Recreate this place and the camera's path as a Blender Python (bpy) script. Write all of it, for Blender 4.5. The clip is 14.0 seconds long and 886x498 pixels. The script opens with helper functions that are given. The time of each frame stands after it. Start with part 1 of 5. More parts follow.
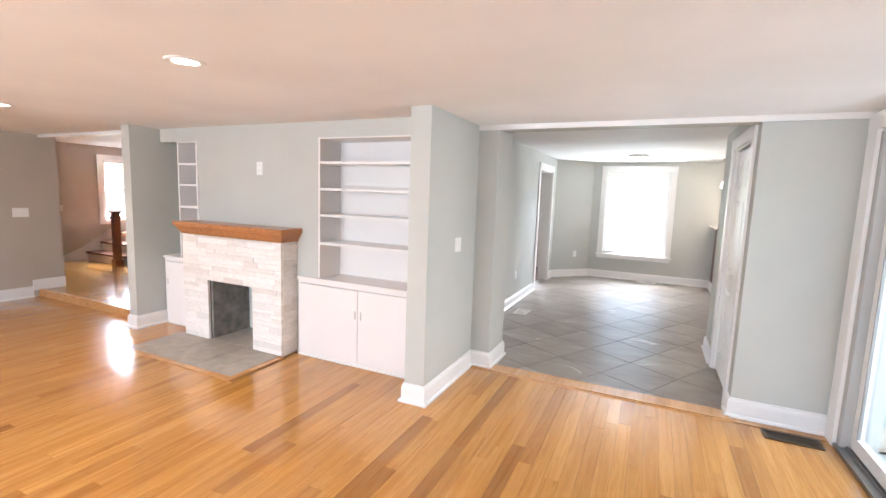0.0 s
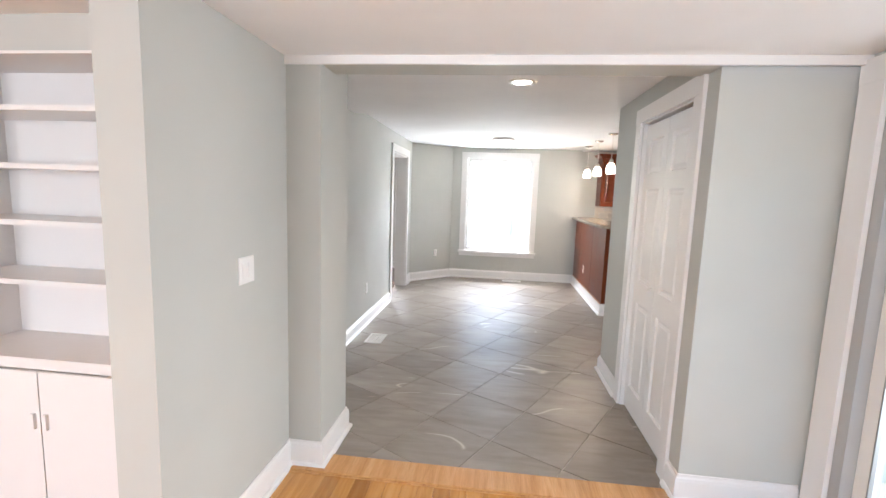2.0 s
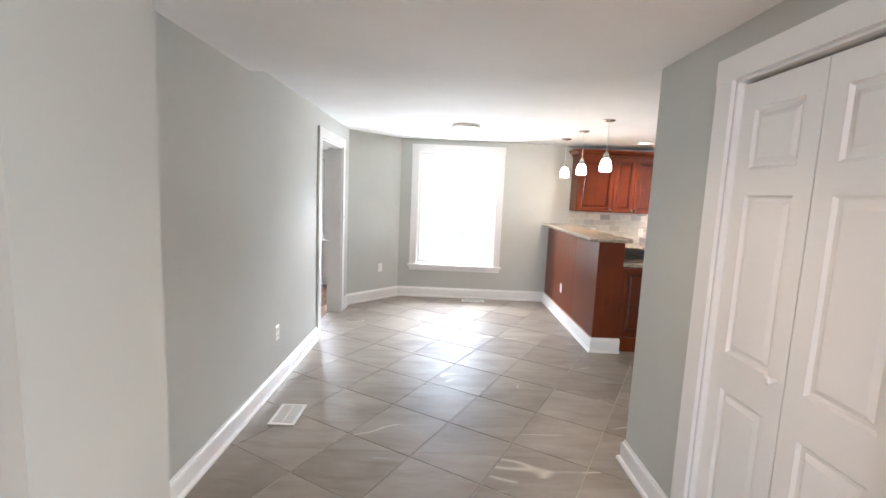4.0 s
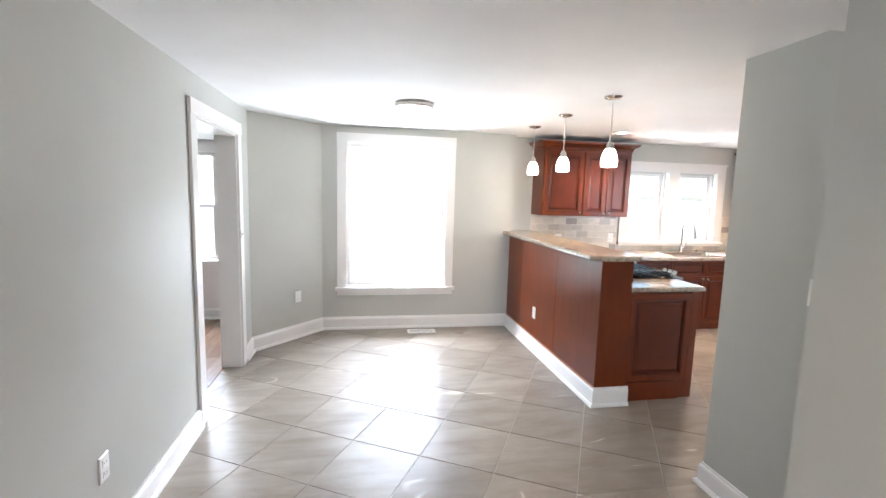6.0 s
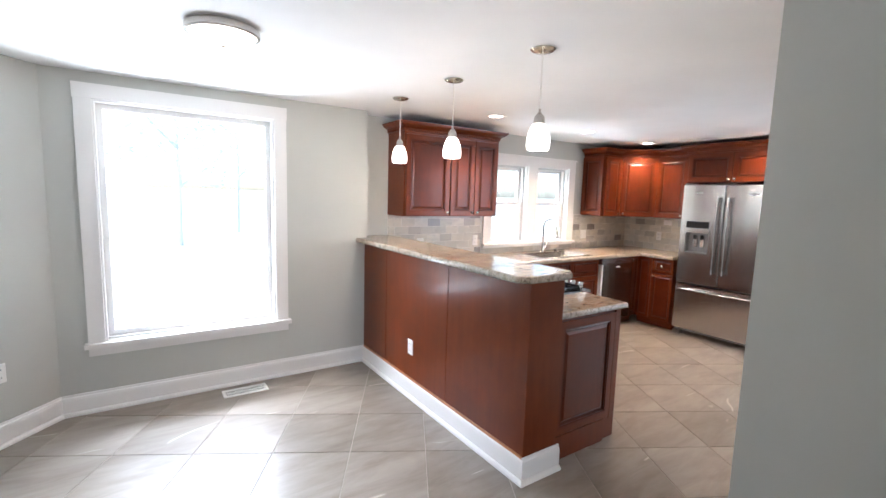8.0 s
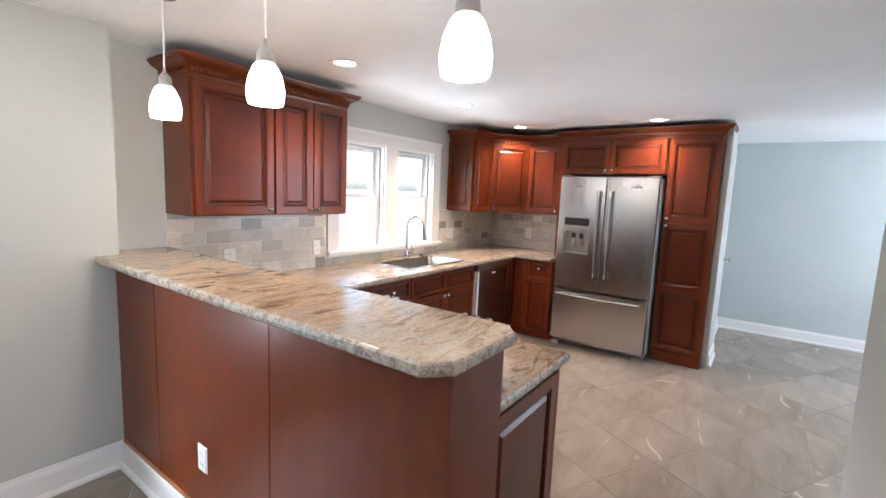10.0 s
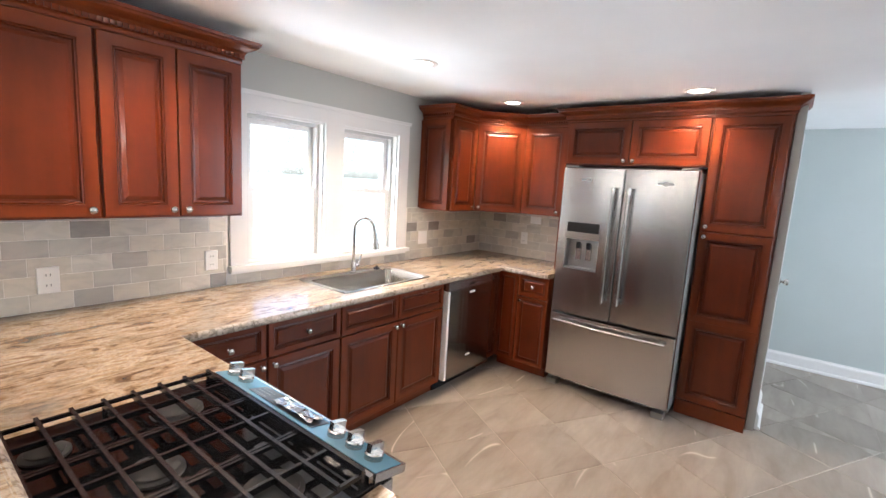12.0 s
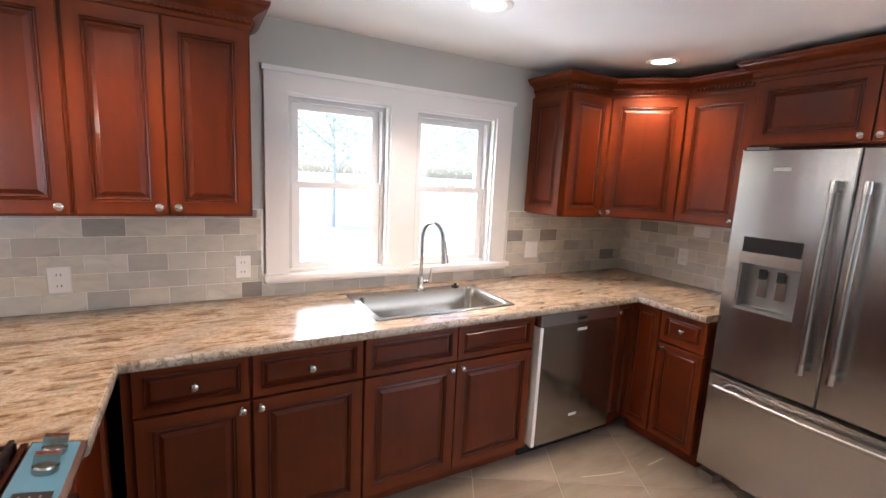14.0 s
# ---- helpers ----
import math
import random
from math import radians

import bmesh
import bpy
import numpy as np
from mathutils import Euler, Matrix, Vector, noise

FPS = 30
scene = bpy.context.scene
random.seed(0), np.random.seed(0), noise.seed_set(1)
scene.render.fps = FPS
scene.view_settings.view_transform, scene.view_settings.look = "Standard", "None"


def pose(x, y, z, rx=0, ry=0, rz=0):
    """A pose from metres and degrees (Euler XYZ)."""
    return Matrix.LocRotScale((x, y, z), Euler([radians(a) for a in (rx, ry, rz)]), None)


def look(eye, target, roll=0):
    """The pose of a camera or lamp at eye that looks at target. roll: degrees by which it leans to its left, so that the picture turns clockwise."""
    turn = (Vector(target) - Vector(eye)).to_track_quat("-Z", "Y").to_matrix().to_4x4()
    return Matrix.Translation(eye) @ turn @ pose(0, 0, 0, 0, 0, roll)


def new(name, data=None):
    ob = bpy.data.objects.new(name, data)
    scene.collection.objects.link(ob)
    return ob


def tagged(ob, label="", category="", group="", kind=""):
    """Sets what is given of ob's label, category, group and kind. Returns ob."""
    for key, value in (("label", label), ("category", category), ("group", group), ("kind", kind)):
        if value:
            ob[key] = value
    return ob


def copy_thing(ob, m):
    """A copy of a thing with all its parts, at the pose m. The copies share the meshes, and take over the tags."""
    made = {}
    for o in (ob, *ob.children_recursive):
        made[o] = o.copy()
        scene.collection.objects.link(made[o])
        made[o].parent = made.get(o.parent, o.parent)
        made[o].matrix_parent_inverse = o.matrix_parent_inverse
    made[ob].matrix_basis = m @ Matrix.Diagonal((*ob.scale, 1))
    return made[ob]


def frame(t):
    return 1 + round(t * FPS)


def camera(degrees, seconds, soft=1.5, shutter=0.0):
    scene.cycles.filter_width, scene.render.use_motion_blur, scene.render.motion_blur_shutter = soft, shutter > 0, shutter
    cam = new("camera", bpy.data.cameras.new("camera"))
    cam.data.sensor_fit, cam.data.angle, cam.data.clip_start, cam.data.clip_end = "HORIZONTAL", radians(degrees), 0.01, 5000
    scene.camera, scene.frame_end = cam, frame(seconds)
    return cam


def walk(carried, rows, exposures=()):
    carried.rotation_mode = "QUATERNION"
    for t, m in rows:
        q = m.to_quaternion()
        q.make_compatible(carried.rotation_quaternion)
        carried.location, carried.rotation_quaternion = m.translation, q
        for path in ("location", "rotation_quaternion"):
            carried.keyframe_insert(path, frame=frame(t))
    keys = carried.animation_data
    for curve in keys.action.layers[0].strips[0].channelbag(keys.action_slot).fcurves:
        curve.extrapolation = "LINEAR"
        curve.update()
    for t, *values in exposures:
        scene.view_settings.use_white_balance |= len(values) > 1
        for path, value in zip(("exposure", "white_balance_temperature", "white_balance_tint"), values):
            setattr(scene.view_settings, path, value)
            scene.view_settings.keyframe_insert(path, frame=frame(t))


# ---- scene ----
SKY, DAY, LAMP = 0.12, 0.40, 0.40
EXPOSE = [(0.0, 3.07, 6020, 13), (2.5, 3.06, 6080, 14), (5.0, 3.1, 6000, 14), (7.0, 3.03, 5850, 14), (9.0, 2.7, 5700, 14), (11.5, 2.84, 5750, 13), (12.6, 2.8, 5800, 14), (14.0, 2.42, 5900, 18)]
cam = camera(89.6, 14.0)
PATH = [
    (0, (1.955, 0.264, 1.535), (1.115, 2.063, 1.296), 2.0),
    (0.5, (1.812, 0.654, 1.506), (1.173, 2.534, 1.271), 2.1),
    (1, (1.73, 1.017, 1.499), (1.255, 2.945, 1.261), 2.1),
    (1.5, (1.682, 1.396, 1.497), (1.333, 3.35, 1.252), 2.2),
    (2, (1.599, 1.782, 1.503), (1.373, 3.753, 1.252), 2.0),
    (2.5, (1.556, 2.127, 1.502), (1.413, 4.107, 1.256), 2.0),
    (3, (1.534, 2.49, 1.505), (1.432, 4.474, 1.273), 1.9),
    (3.2, (1.518, 2.636, 1.504), (1.437, 4.62, 1.268), 2.1),
    (5.3, (1.288, 4.144, 1.579), (1.491, 6.118, 1.333), 1.9),
    (5.5, (1.27, 4.276, 1.568), (1.512, 6.247, 1.329), 1.8),
    (6, (1.261, 4.61, 1.582), (1.614, 6.563, 1.337), 1.6),
    (6.5, (1.216, 4.945, 1.585), (1.733, 6.861, 1.334), 1.6),
    (7, (1.248, 5.274, 1.571), (1.933, 7.137, 1.326), 1.5),
    (7.5, (1.274, 5.587, 1.574), (2.155, 7.366, 1.333), 1.6),
    (8, (1.326, 5.954, 1.564), (2.434, 7.602, 1.327), 1.7),
    (8.5, (1.494, 6.268, 1.56), (2.783, 7.778, 1.319), 1.9),
    (9, (1.717, 6.552, 1.557), (3.154, 7.92, 1.308), 1.9),
    (9.2, (1.79, 6.67, 1.538), (3.288, 7.972, 1.298), 1.8),
    (11.3, (2.866, 7.287, 1.581), (4.512, 8.391, 1.311), 2.9),
    (11.5, (2.98, 7.304, 1.574), (4.608, 8.435, 1.305), 3.0),
    (12, (3.248, 7.338, 1.593), (4.814, 8.547, 1.302), 3.4),
    (12.5, (3.527, 7.357, 1.587), (5.006, 8.67, 1.292), 3.4),
    (13, (3.755, 7.415, 1.579), (5.133, 8.833, 1.277), 3.5),
    (13.5, (4.048, 7.44, 1.576), (5.222, 9.029, 1.264), 3.2),
    (14, (4.23, 7.522, 1.567), (5.199, 9.244, 1.253), 2.8),
]
walk(cam, [(t, look(eye, target, roll)) for t, eye, target, roll in PATH], EXPOSE)

# ---- world, sun, exposure ----
world = bpy.data.worlds.new("world")
scene.world = world
world.use_nodes = True
wn = world.node_tree
sky = wn.nodes.new("ShaderNodeTexSky")
sky.sky_type = "NISHITA"
sky.sun_disc = False
sky.sun_elevation, sky.sun_rotation = radians(50), radians(-60)
sky.air_density, sky.dust_density, sky.ozone_density = 1.0, 2.5, 1.0
wn.nodes["Background"].inputs["Strength"].default_value = SKY
wn.links.new(sky.outputs[0], wn.nodes["Background"].inputs["Color"])
sun_data = bpy.data.lights.new("sun", "SUN")
sun_data.energy, sun_data.angle, sun_data.color = 1.2, radians(14), (1.0, 0.97, 0.93)
sun_ob = new("sun", sun_data)
sun_ob.matrix_world = look((0, 0, 0), (1.0, -0.35, -1.9))


def area(name, eye, target, w, h, power, col=(0.93, 0.97, 1.0)):
    d = bpy.data.lights.new(name, "AREA")
    d.shape, d.size, d.size_y, d.energy, d.color = "RECTANGLE", w, h, power, col
    ob = new(name, d)
    ob.matrix_world = look(eye, target)
    return ob


area("sky_dining_window", (1.62, 12.6, 4.3), (1.62, 9.7, 1.3), 3.8, 1.2, 330 * DAY)
# Added low lamps outside stand in for daylight bounced off ground or deck.
area("ground_bounce_dining", (1.62, 11.2, -0.3), (1.62, 8.8, 1.8), 3.2, 1.3, 100 * DAY)
area("deck_bounce_slider", (4.4, 2.8, 0.05), (2.4, 2.8, 1.3), 1.8, 1.2, 12 * DAY)
area("sky_kitchen_window", (5.3, 16.0, 3.95), (5.3, 9.9, 1.5), 4.6, 1.3, 520 * DAY)
# Added out of sight for ground bounce through the kitchen window.
area("ground_bounce_kitchen", (5.3, 13.3, -0.35), (5.3, 9.9, 1.5), 4.2, 0.9, 210 * DAY)
area("sky_slider", (4.9, 3.35, 1.9), (2.0, 3.2, 1.1), 1.2, 1.8, 38 * DAY)
# Added lamp for an unseen opening assumed in the south wall.
area("sky_living_assumed_window", (-0.8, -2.6, 1.5), (-0.8, 0.5, 1.95), 3.4, 1.4, 68 * DAY)
area("sky_east_room", (7.55, 4.62, 1.45), (7.4, 7.5, 1.3), 1.6, 1.4, 27 * DAY)
area("sky_side_room", (-1.3, 11.6, 2.7), (-0.5, 9.2, 1.1), 1.6, 1.2, 120 * DAY)
area("sky_stair_window", (-8.3, 5.7, 2.6), (-6.5, 5.4, 0.6), 1.4, 1.2, 750 * DAY)

# ---- materials ----
MATS = {}


def mat(name, rough=0.5, metal=0.0, coat=0.0, spec=0.5):
    m = bpy.data.materials.new(name)
    m.use_nodes = True
    p = m.node_tree.nodes["Principled BSDF"]
    p.inputs["Roughness"].default_value = rough
    p.inputs["Metallic"].default_value = metal
    p.inputs["Coat Weight"].default_value = coat
    p.inputs["Coat Roughness"].default_value = 0.08
    p.inputs["Specular IOR Level"].default_value = spec
    MATS[name] = m
    return m, m.node_tree, p


def node(nt, kind, **kw):
    n = nt.nodes.new(kind)
    for k, v in kw.items():
        if k in n.inputs.keys():
            n.inputs[k].default_value = v
    return n


def coords(nt, kind="Object", scale=(1, 1, 1), rot=(0, 0, 0), random_shift=False):
    tc = nt.nodes.new("ShaderNodeTexCoord")
    mp = nt.nodes.new("ShaderNodeMapping")
    mp.inputs["Scale"].default_value = scale
    mp.inputs["Rotation"].default_value = rot
    if kind == "World":
        g = nt.nodes.new("ShaderNodeNewGeometry")
        src = g.outputs["Position"]
    else:
        src = tc.outputs[kind]
    if random_shift:
        oi = nt.nodes.new("ShaderNodeObjectInfo")
        mul = nt.nodes.new("ShaderNodeVectorMath")
        mul.operation = "SCALE"
        cmb = nt.nodes.new("ShaderNodeCombineXYZ")
        nt.links.new(oi.outputs["Random"], cmb.inputs[0])
        nt.links.new(oi.outputs["Random"], cmb.inputs[1])
        nt.links.new(cmb.outputs[0], mul.inputs[0])
        mul.inputs["Scale"].default_value = 37.0
        add = nt.nodes.new("ShaderNodeVectorMath")
        nt.links.new(src, add.inputs[0])
        nt.links.new(mul.outputs[0], add.inputs[1])
        src = add.outputs[0]
    nt.links.new(src, mp.inputs["Vector"])
    return mp.outputs[0]


def noise_tex(nt, vec, scale, detail=4, rough=0.55, dist=0.0):
    n = node(nt, "ShaderNodeTexNoise", Scale=scale, Detail=detail, Roughness=rough, Distortion=dist)
    nt.links.new(vec, n.inputs["Vector"])
    return n.outputs["Fac"]


def ramp(nt, fac, stops):
    r = nt.nodes.new("ShaderNodeValToRGB")
    el = r.color_ramp.elements
    while len(el) < len(stops):
        el.new(0.5)
    for e, (pos, col) in zip(el, stops):
        e.position, e.color = pos, (*col, 1)
    nt.links.new(fac, r.inputs[0])
    return r.outputs[0]


def mix(nt, a, b, fac, mode="MIX"):
    m = nt.nodes.new("ShaderNodeMix")
    m.data_type, m.blend_type = "RGBA", mode
    for s, v in ((m.inputs[6], a), (m.inputs[7], b), (m.inputs[0], fac)):
        if isinstance(v, bpy.types.NodeSocket):
            nt.links.new(v, s)
        elif isinstance(v, tuple):
            s.default_value = (*v, 1)
        else:
            s.default_value = v
    return m.outputs[2]


def bump(nt, p, height, strength=0.1, dist=0.01, coat=False):
    b = nt.nodes.new("ShaderNodeBump")
    b.inputs["Strength"].default_value, b.inputs["Distance"].default_value = strength, dist
    nt.links.new(height, b.inputs["Height"])
    nt.links.new(b.outputs[0], p.inputs["Normal"])
    if coat:
        nt.links.new(b.outputs[0], p.inputs["Coat Normal"])


def vary_rough(nt, p, fac, lo, hi):
    r = nt.nodes.new("ShaderNodeMapRange")
    r.inputs["To Min"].default_value, r.inputs["To Max"].default_value = lo, hi
    nt.links.new(fac, r.inputs["Value"])
    nt.links.new(r.outputs[0], p.inputs["Roughness"])


def paint(name, col, rough=0.45, vary=0.04, bmp=0.04, spec=0.5):
    m, nt, p = mat(name, rough, spec=spec)
    v = coords(nt, "World")
    big, fine = noise_tex(nt, v, 1.3, 3), noise_tex(nt, v, 140, 2)
    lo = tuple(c * (1 - vary) for c in col)
    hi = tuple(min(1, c * (1 + vary)) for c in col)
    nt.links.new(ramp(nt, big, [(0.3, lo), (0.7, hi)]), p.inputs["Base Color"])
    if bmp > 0.03:
        bump(nt, p, fine, bmp, 0.0006)
    return m


WALL = paint("wall_paint", (0.50, 0.505, 0.47), 0.6)
CEIL = paint("ceiling_paint", (0.86, 0.855, 0.85), 0.7)
TRIM = paint("trim_paint", (0.79, 0.775, 0.755), 0.28, 0.015, 0.02)
BUILTIN = paint("builtin_paint", (0.78, 0.75, 0.73), 0.4, 0.02, 0.05)
TAUPE = paint("taupe_wall_paint", (0.47, 0.415, 0.355), 0.5)
BLUEWALL = paint("east_wall_paint", (0.50, 0.545, 0.53), 0.45)
SIDING = paint("siding_paint", (0.36, 0.39, 0.37), 0.5, 0.03)
PLASTIC = paint("white_plastic", (0.83, 0.82, 0.79), 0.3, 0.01, 0.0)
# Near-black puts the shade of slots, ducts and gaps into the colour.
DARKGAP = paint("dark_recess", (0.03, 0.03, 0.03), 0.5, 0.1)
GROUT = paint("grout", (0.46, 0.41, 0.35), 0.8, 0.1, 0.1)
BSGROUT = paint("backsplash_grout", (0.80, 0.775, 0.72), 0.8, 0.05, 0.1)
BLACK = paint("black_enamel", (0.012, 0.012, 0.014), 0.25, 0.2, 0.1)
BLUEFILM = paint("blue_protective_film", (0.09, 0.215, 0.30), 0.2, 0.12, 0.1)
SILVERLINE = paint("silver_badge", (0.6, 0.6, 0.6), 0.3, 0.02)


def wood(name, stops, rough, coat, scale, rot=(0, 0, 0), tone=0.35, grain=0.5):
    """Timber with grain along the local y axis, each piece with its own tone."""
    m, nt, p = mat(name, rough, coat=coat)
    v = coords(nt, "Object", (scale, scale * 0.06, scale), rot, True)
    g = noise_tex(nt, v, 3.0, 6, 0.6, 1.2)
    f = noise_tex(nt, coords(nt, "Object", (scale * 9, scale * 0.25, scale * 9), rot, True), 8.0, 3, 0.6)
    col = ramp(nt, g, stops)
    oi = nt.nodes.new("ShaderNodeObjectInfo")
    t = ramp(nt, oi.outputs["Random"], [(0.0, (1 - tone, 1 - tone * 1.2, 1 - tone * 1.4)), (0.12, (0.93, 0.90, 0.87)), (0.5, (1.0, 1.0, 1.0)), (0.88, (1.05, 1.06, 1.07)), (1.0, (1.16, 1.22, 1.3))])
    col = mix(nt, col, t, 1.0, "MULTIPLY")
    col = mix(nt, col, ramp(nt, f, [(0.35, (0.72, 0.68, 0.62)), (0.6, (1, 1, 1))]), grain, "MULTIPLY")
    nt.links.new(col, p.inputs["Base Color"])
    vary_rough(nt, p, noise_tex(nt, coords(nt, "World"), 3, 3), rough * 0.9, rough * 1.1)
    bump(nt, p, f, 0.06, 0.001)
    return m


OAK = wood("oak_floor", [(0.3, (0.43, 0.185, 0.036)), (0.5, (0.53, 0.25, 0.055)), (0.68, (0.60, 0.31, 0.085))], 0.17, 0.5, 6, tone=0.36, grain=0.42)
BROWNWOOD = wood("brown_floor", [(0.3, (0.17, 0.095, 0.055)), (0.5, (0.25, 0.15, 0.09)), (0.68, (0.32, 0.20, 0.13))], 0.24, 0.3, 6, tone=0.35, grain=0.6)
OAKX = wood("oak_border", [(0.3, (0.46, 0.22, 0.075)), (0.5, (0.58, 0.30, 0.11)), (0.7, (0.64, 0.36, 0.15))], 0.22, 0.3, 6, (0, 0, radians(90)), tone=0.1, grain=0.6)
MANTEL = wood("mantel_wood", [(0.3, (0.36, 0.14, 0.045)), (0.55, (0.50, 0.21, 0.075)), (0.7, (0.58, 0.27, 0.10))], 0.3, 0.3, 8, (0, 0, radians(90)), tone=0.05)
DARKWOOD = wood("stair_wood", [(0.3, (0.10, 0.03, 0.012)), (0.6, (0.19, 0.06, 0.022))], 0.3, 0.4, 8, (radians(90), 0, 0), tone=0.05)


def cherry(name, rot, mult=1.0):
    m, nt, p = mat(name, 0.32, coat=0.2, spec=0.24)
    p.inputs["Coat Roughness"].default_value = 0.13
    v = coords(nt, "Object", (7, 7, 0.7), rot, True)
    g = noise_tex(nt, v, 2.2, 5, 0.6, 0.6)
    blotch = noise_tex(nt, coords(nt, "World"), 4.5, 4, 0.6)
    col = ramp(nt, g, [(0.3, (0.086 * mult, 0.0137 * mult, 0.0021 * mult)), (0.55, (0.100 * mult, 0.0165 * mult, 0.0025 * mult)), (0.75, (0.116 * mult, 0.0200 * mult, 0.0031 * mult))])
    col = mix(nt, col, ramp(nt, blotch, [(0.35, (0.8, 0.78, 0.75)), (0.65, (1.12, 1.1, 1.08))]), 0.8, "MULTIPLY")
    # Pointiness: dark glaze in the grooves, gloss highlights on edges put into the colour.
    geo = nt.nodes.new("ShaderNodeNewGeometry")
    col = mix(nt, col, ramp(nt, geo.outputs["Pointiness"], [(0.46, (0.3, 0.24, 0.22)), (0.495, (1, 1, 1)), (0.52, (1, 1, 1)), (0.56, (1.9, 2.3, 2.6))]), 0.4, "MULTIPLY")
    nt.links.new(col, p.inputs["Base Color"])
    vary_rough(nt, p, blotch, 0.28, 0.42)
    bump(nt, p, noise_tex(nt, coords(nt, "Object", (60, 60, 5), rot, True), 3, 3), 0.05, 0.001)
    return m


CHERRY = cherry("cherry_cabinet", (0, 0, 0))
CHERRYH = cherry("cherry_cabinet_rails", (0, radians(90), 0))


def tile_material():
    m, nt, p = mat("slate_look_tile", 0.28)
    TR = (0, 0, radians(-60.5))
    big = noise_tex(nt, coords(nt, "Object", (0.8, 1.6, 1), TR, True), 1.5, 5, 0.6, 0.6)
    col = ramp(nt, big, [(0.3, (0.215, 0.183, 0.148)), (0.5, (0.265, 0.228, 0.188)), (0.7, (0.31, 0.27, 0.227))])
    oi = nt.nodes.new("ShaderNodeObjectInfo")
    col = mix(nt, col, ramp(nt, oi.outputs["Random"], [(0, (0.87, 0.86, 0.85)), (0.5, (1, 1, 1)), (1, (1.10, 1.10, 1.11))]), 1.0, "MULTIPLY")
    streak = noise_tex(nt, coords(nt, "Object", (1.2, 6, 1), TR, True), 1.6, 6, 0.62, 0.5)
    col = mix(nt, col, ramp(nt, streak, [(0.34, (0.76, 0.73, 0.70)), (0.5, (1, 1, 1)), (0.64, (1.16, 1.17, 1.18))]), 0.7, "MULTIPLY")
    vein = noise_tex(nt, coords(nt, "Object", (0.42, 1.25, 1), TR, True), 1.0, 2, 0.4, 0.15)
    wav = nt.nodes.new("ShaderNodeMath")
    wav.operation = "SUBTRACT"
    nt.links.new(vein, wav.inputs[0])
    wav.inputs[1].default_value = 0.52
    ab = nt.nodes.new("ShaderNodeMath")
    ab.operation = "ABSOLUTE"
    nt.links.new(wav.outputs[0], ab.inputs[0])
    vm = ramp(nt, ab.outputs[0], [(0.0, (0.85, 0.85, 0.85)), (0.0042, (0.0, 0.0, 0.0))])
    gate = ramp(nt, noise_tex(nt, coords(nt, "Object", (1, 1, 1), TR, True), 2.2, 2), [(0.53, (0, 0, 0)), (0.58, (1, 1, 1))])
    vm = mix(nt, vm, gate, 1.0, "MULTIPLY")
    col = mix(nt, col, (0.62, 0.55, 0.47), vm)
    nt.links.new(col, p.inputs["Base Color"])
    vary_rough(nt, p, streak, 0.31, 0.42)
    bump(nt, p, streak, 0.12, 0.005)
    return m


TILE = tile_material()


def granite_material(name="granite_look_worktop", k=0.66, edge=0.0):
    m, nt, p = mat(name, 0.2, coat=0.15)
    w = coords(nt, "World", (1, 1, 1), (0, 0, radians(28)))
    w2 = coords(nt, "World", (2.0, 6.6, 4), (0, 0, radians(28)))
    flow = noise_tex(nt, w2, 2.5, 8, 0.66, 1.6)
    col = ramp(nt, flow, [(0.26, (0.13, 0.10, 0.08)), (0.38, (0.28, 0.185, 0.11)), (0.46, (0.50, 0.375, 0.245)), (0.55, (0.60, 0.52, 0.42)), (0.64, (0.45, 0.315, 0.185)), (0.76, (0.66, 0.62, 0.55))])
    fine = noise_tex(nt, w, 75, 5, 0.7, 0.5)
    col = mix(nt, col, ramp(nt, fine, [(0.33, (0.45, 0.42, 0.4)), (0.5, (1.0, 1.0, 1.0)), (0.66, (1.25, 1.22, 1.18))]), 0.6, "MULTIPLY")
    patch = noise_tex(nt, coords(nt, "World", (1.2, 3.4, 2), (0, 0, radians(40))), 3.0, 4, 0.6, 1.0)
    col = mix(nt, col, ramp(nt, patch, [(0.36, (0.72, 0.64, 0.55)), (0.5, (1.0, 0.98, 0.94)), (0.66, (1.12, 1.12, 1.1))]), 0.8, "MULTIPLY")
    grey = noise_tex(nt, w, 2.0, 4, 0.6, 0.8)
    col = mix(nt, col, (0.36, 0.36, 0.34), ramp(nt, grey, [(0.52, (0, 0, 0)), (0.66, (0.55, 0.55, 0.55))]))
    if edge:
        chips = noise_tex(nt, w, 42, 5, 0.7, 1.0)
        col = mix(nt, col, ramp(nt, chips, [(0.38, (0.09, 0.08, 0.07)), (0.46, (0.30, 0.28, 0.25)), (0.56, (0.50, 0.46, 0.41))]), edge)
    col = mix(nt, col, (k, k * 0.985, k * 0.96), 1.0, "MULTIPLY")
    nt.links.new(col, p.inputs["Base Color"])
    bump(nt, p, fine, 0.03, 0.001)
    return m


GRANITE = granite_material()
GRANITE_EDGE = granite_material("granite_look_edge", 0.85, 0.65)


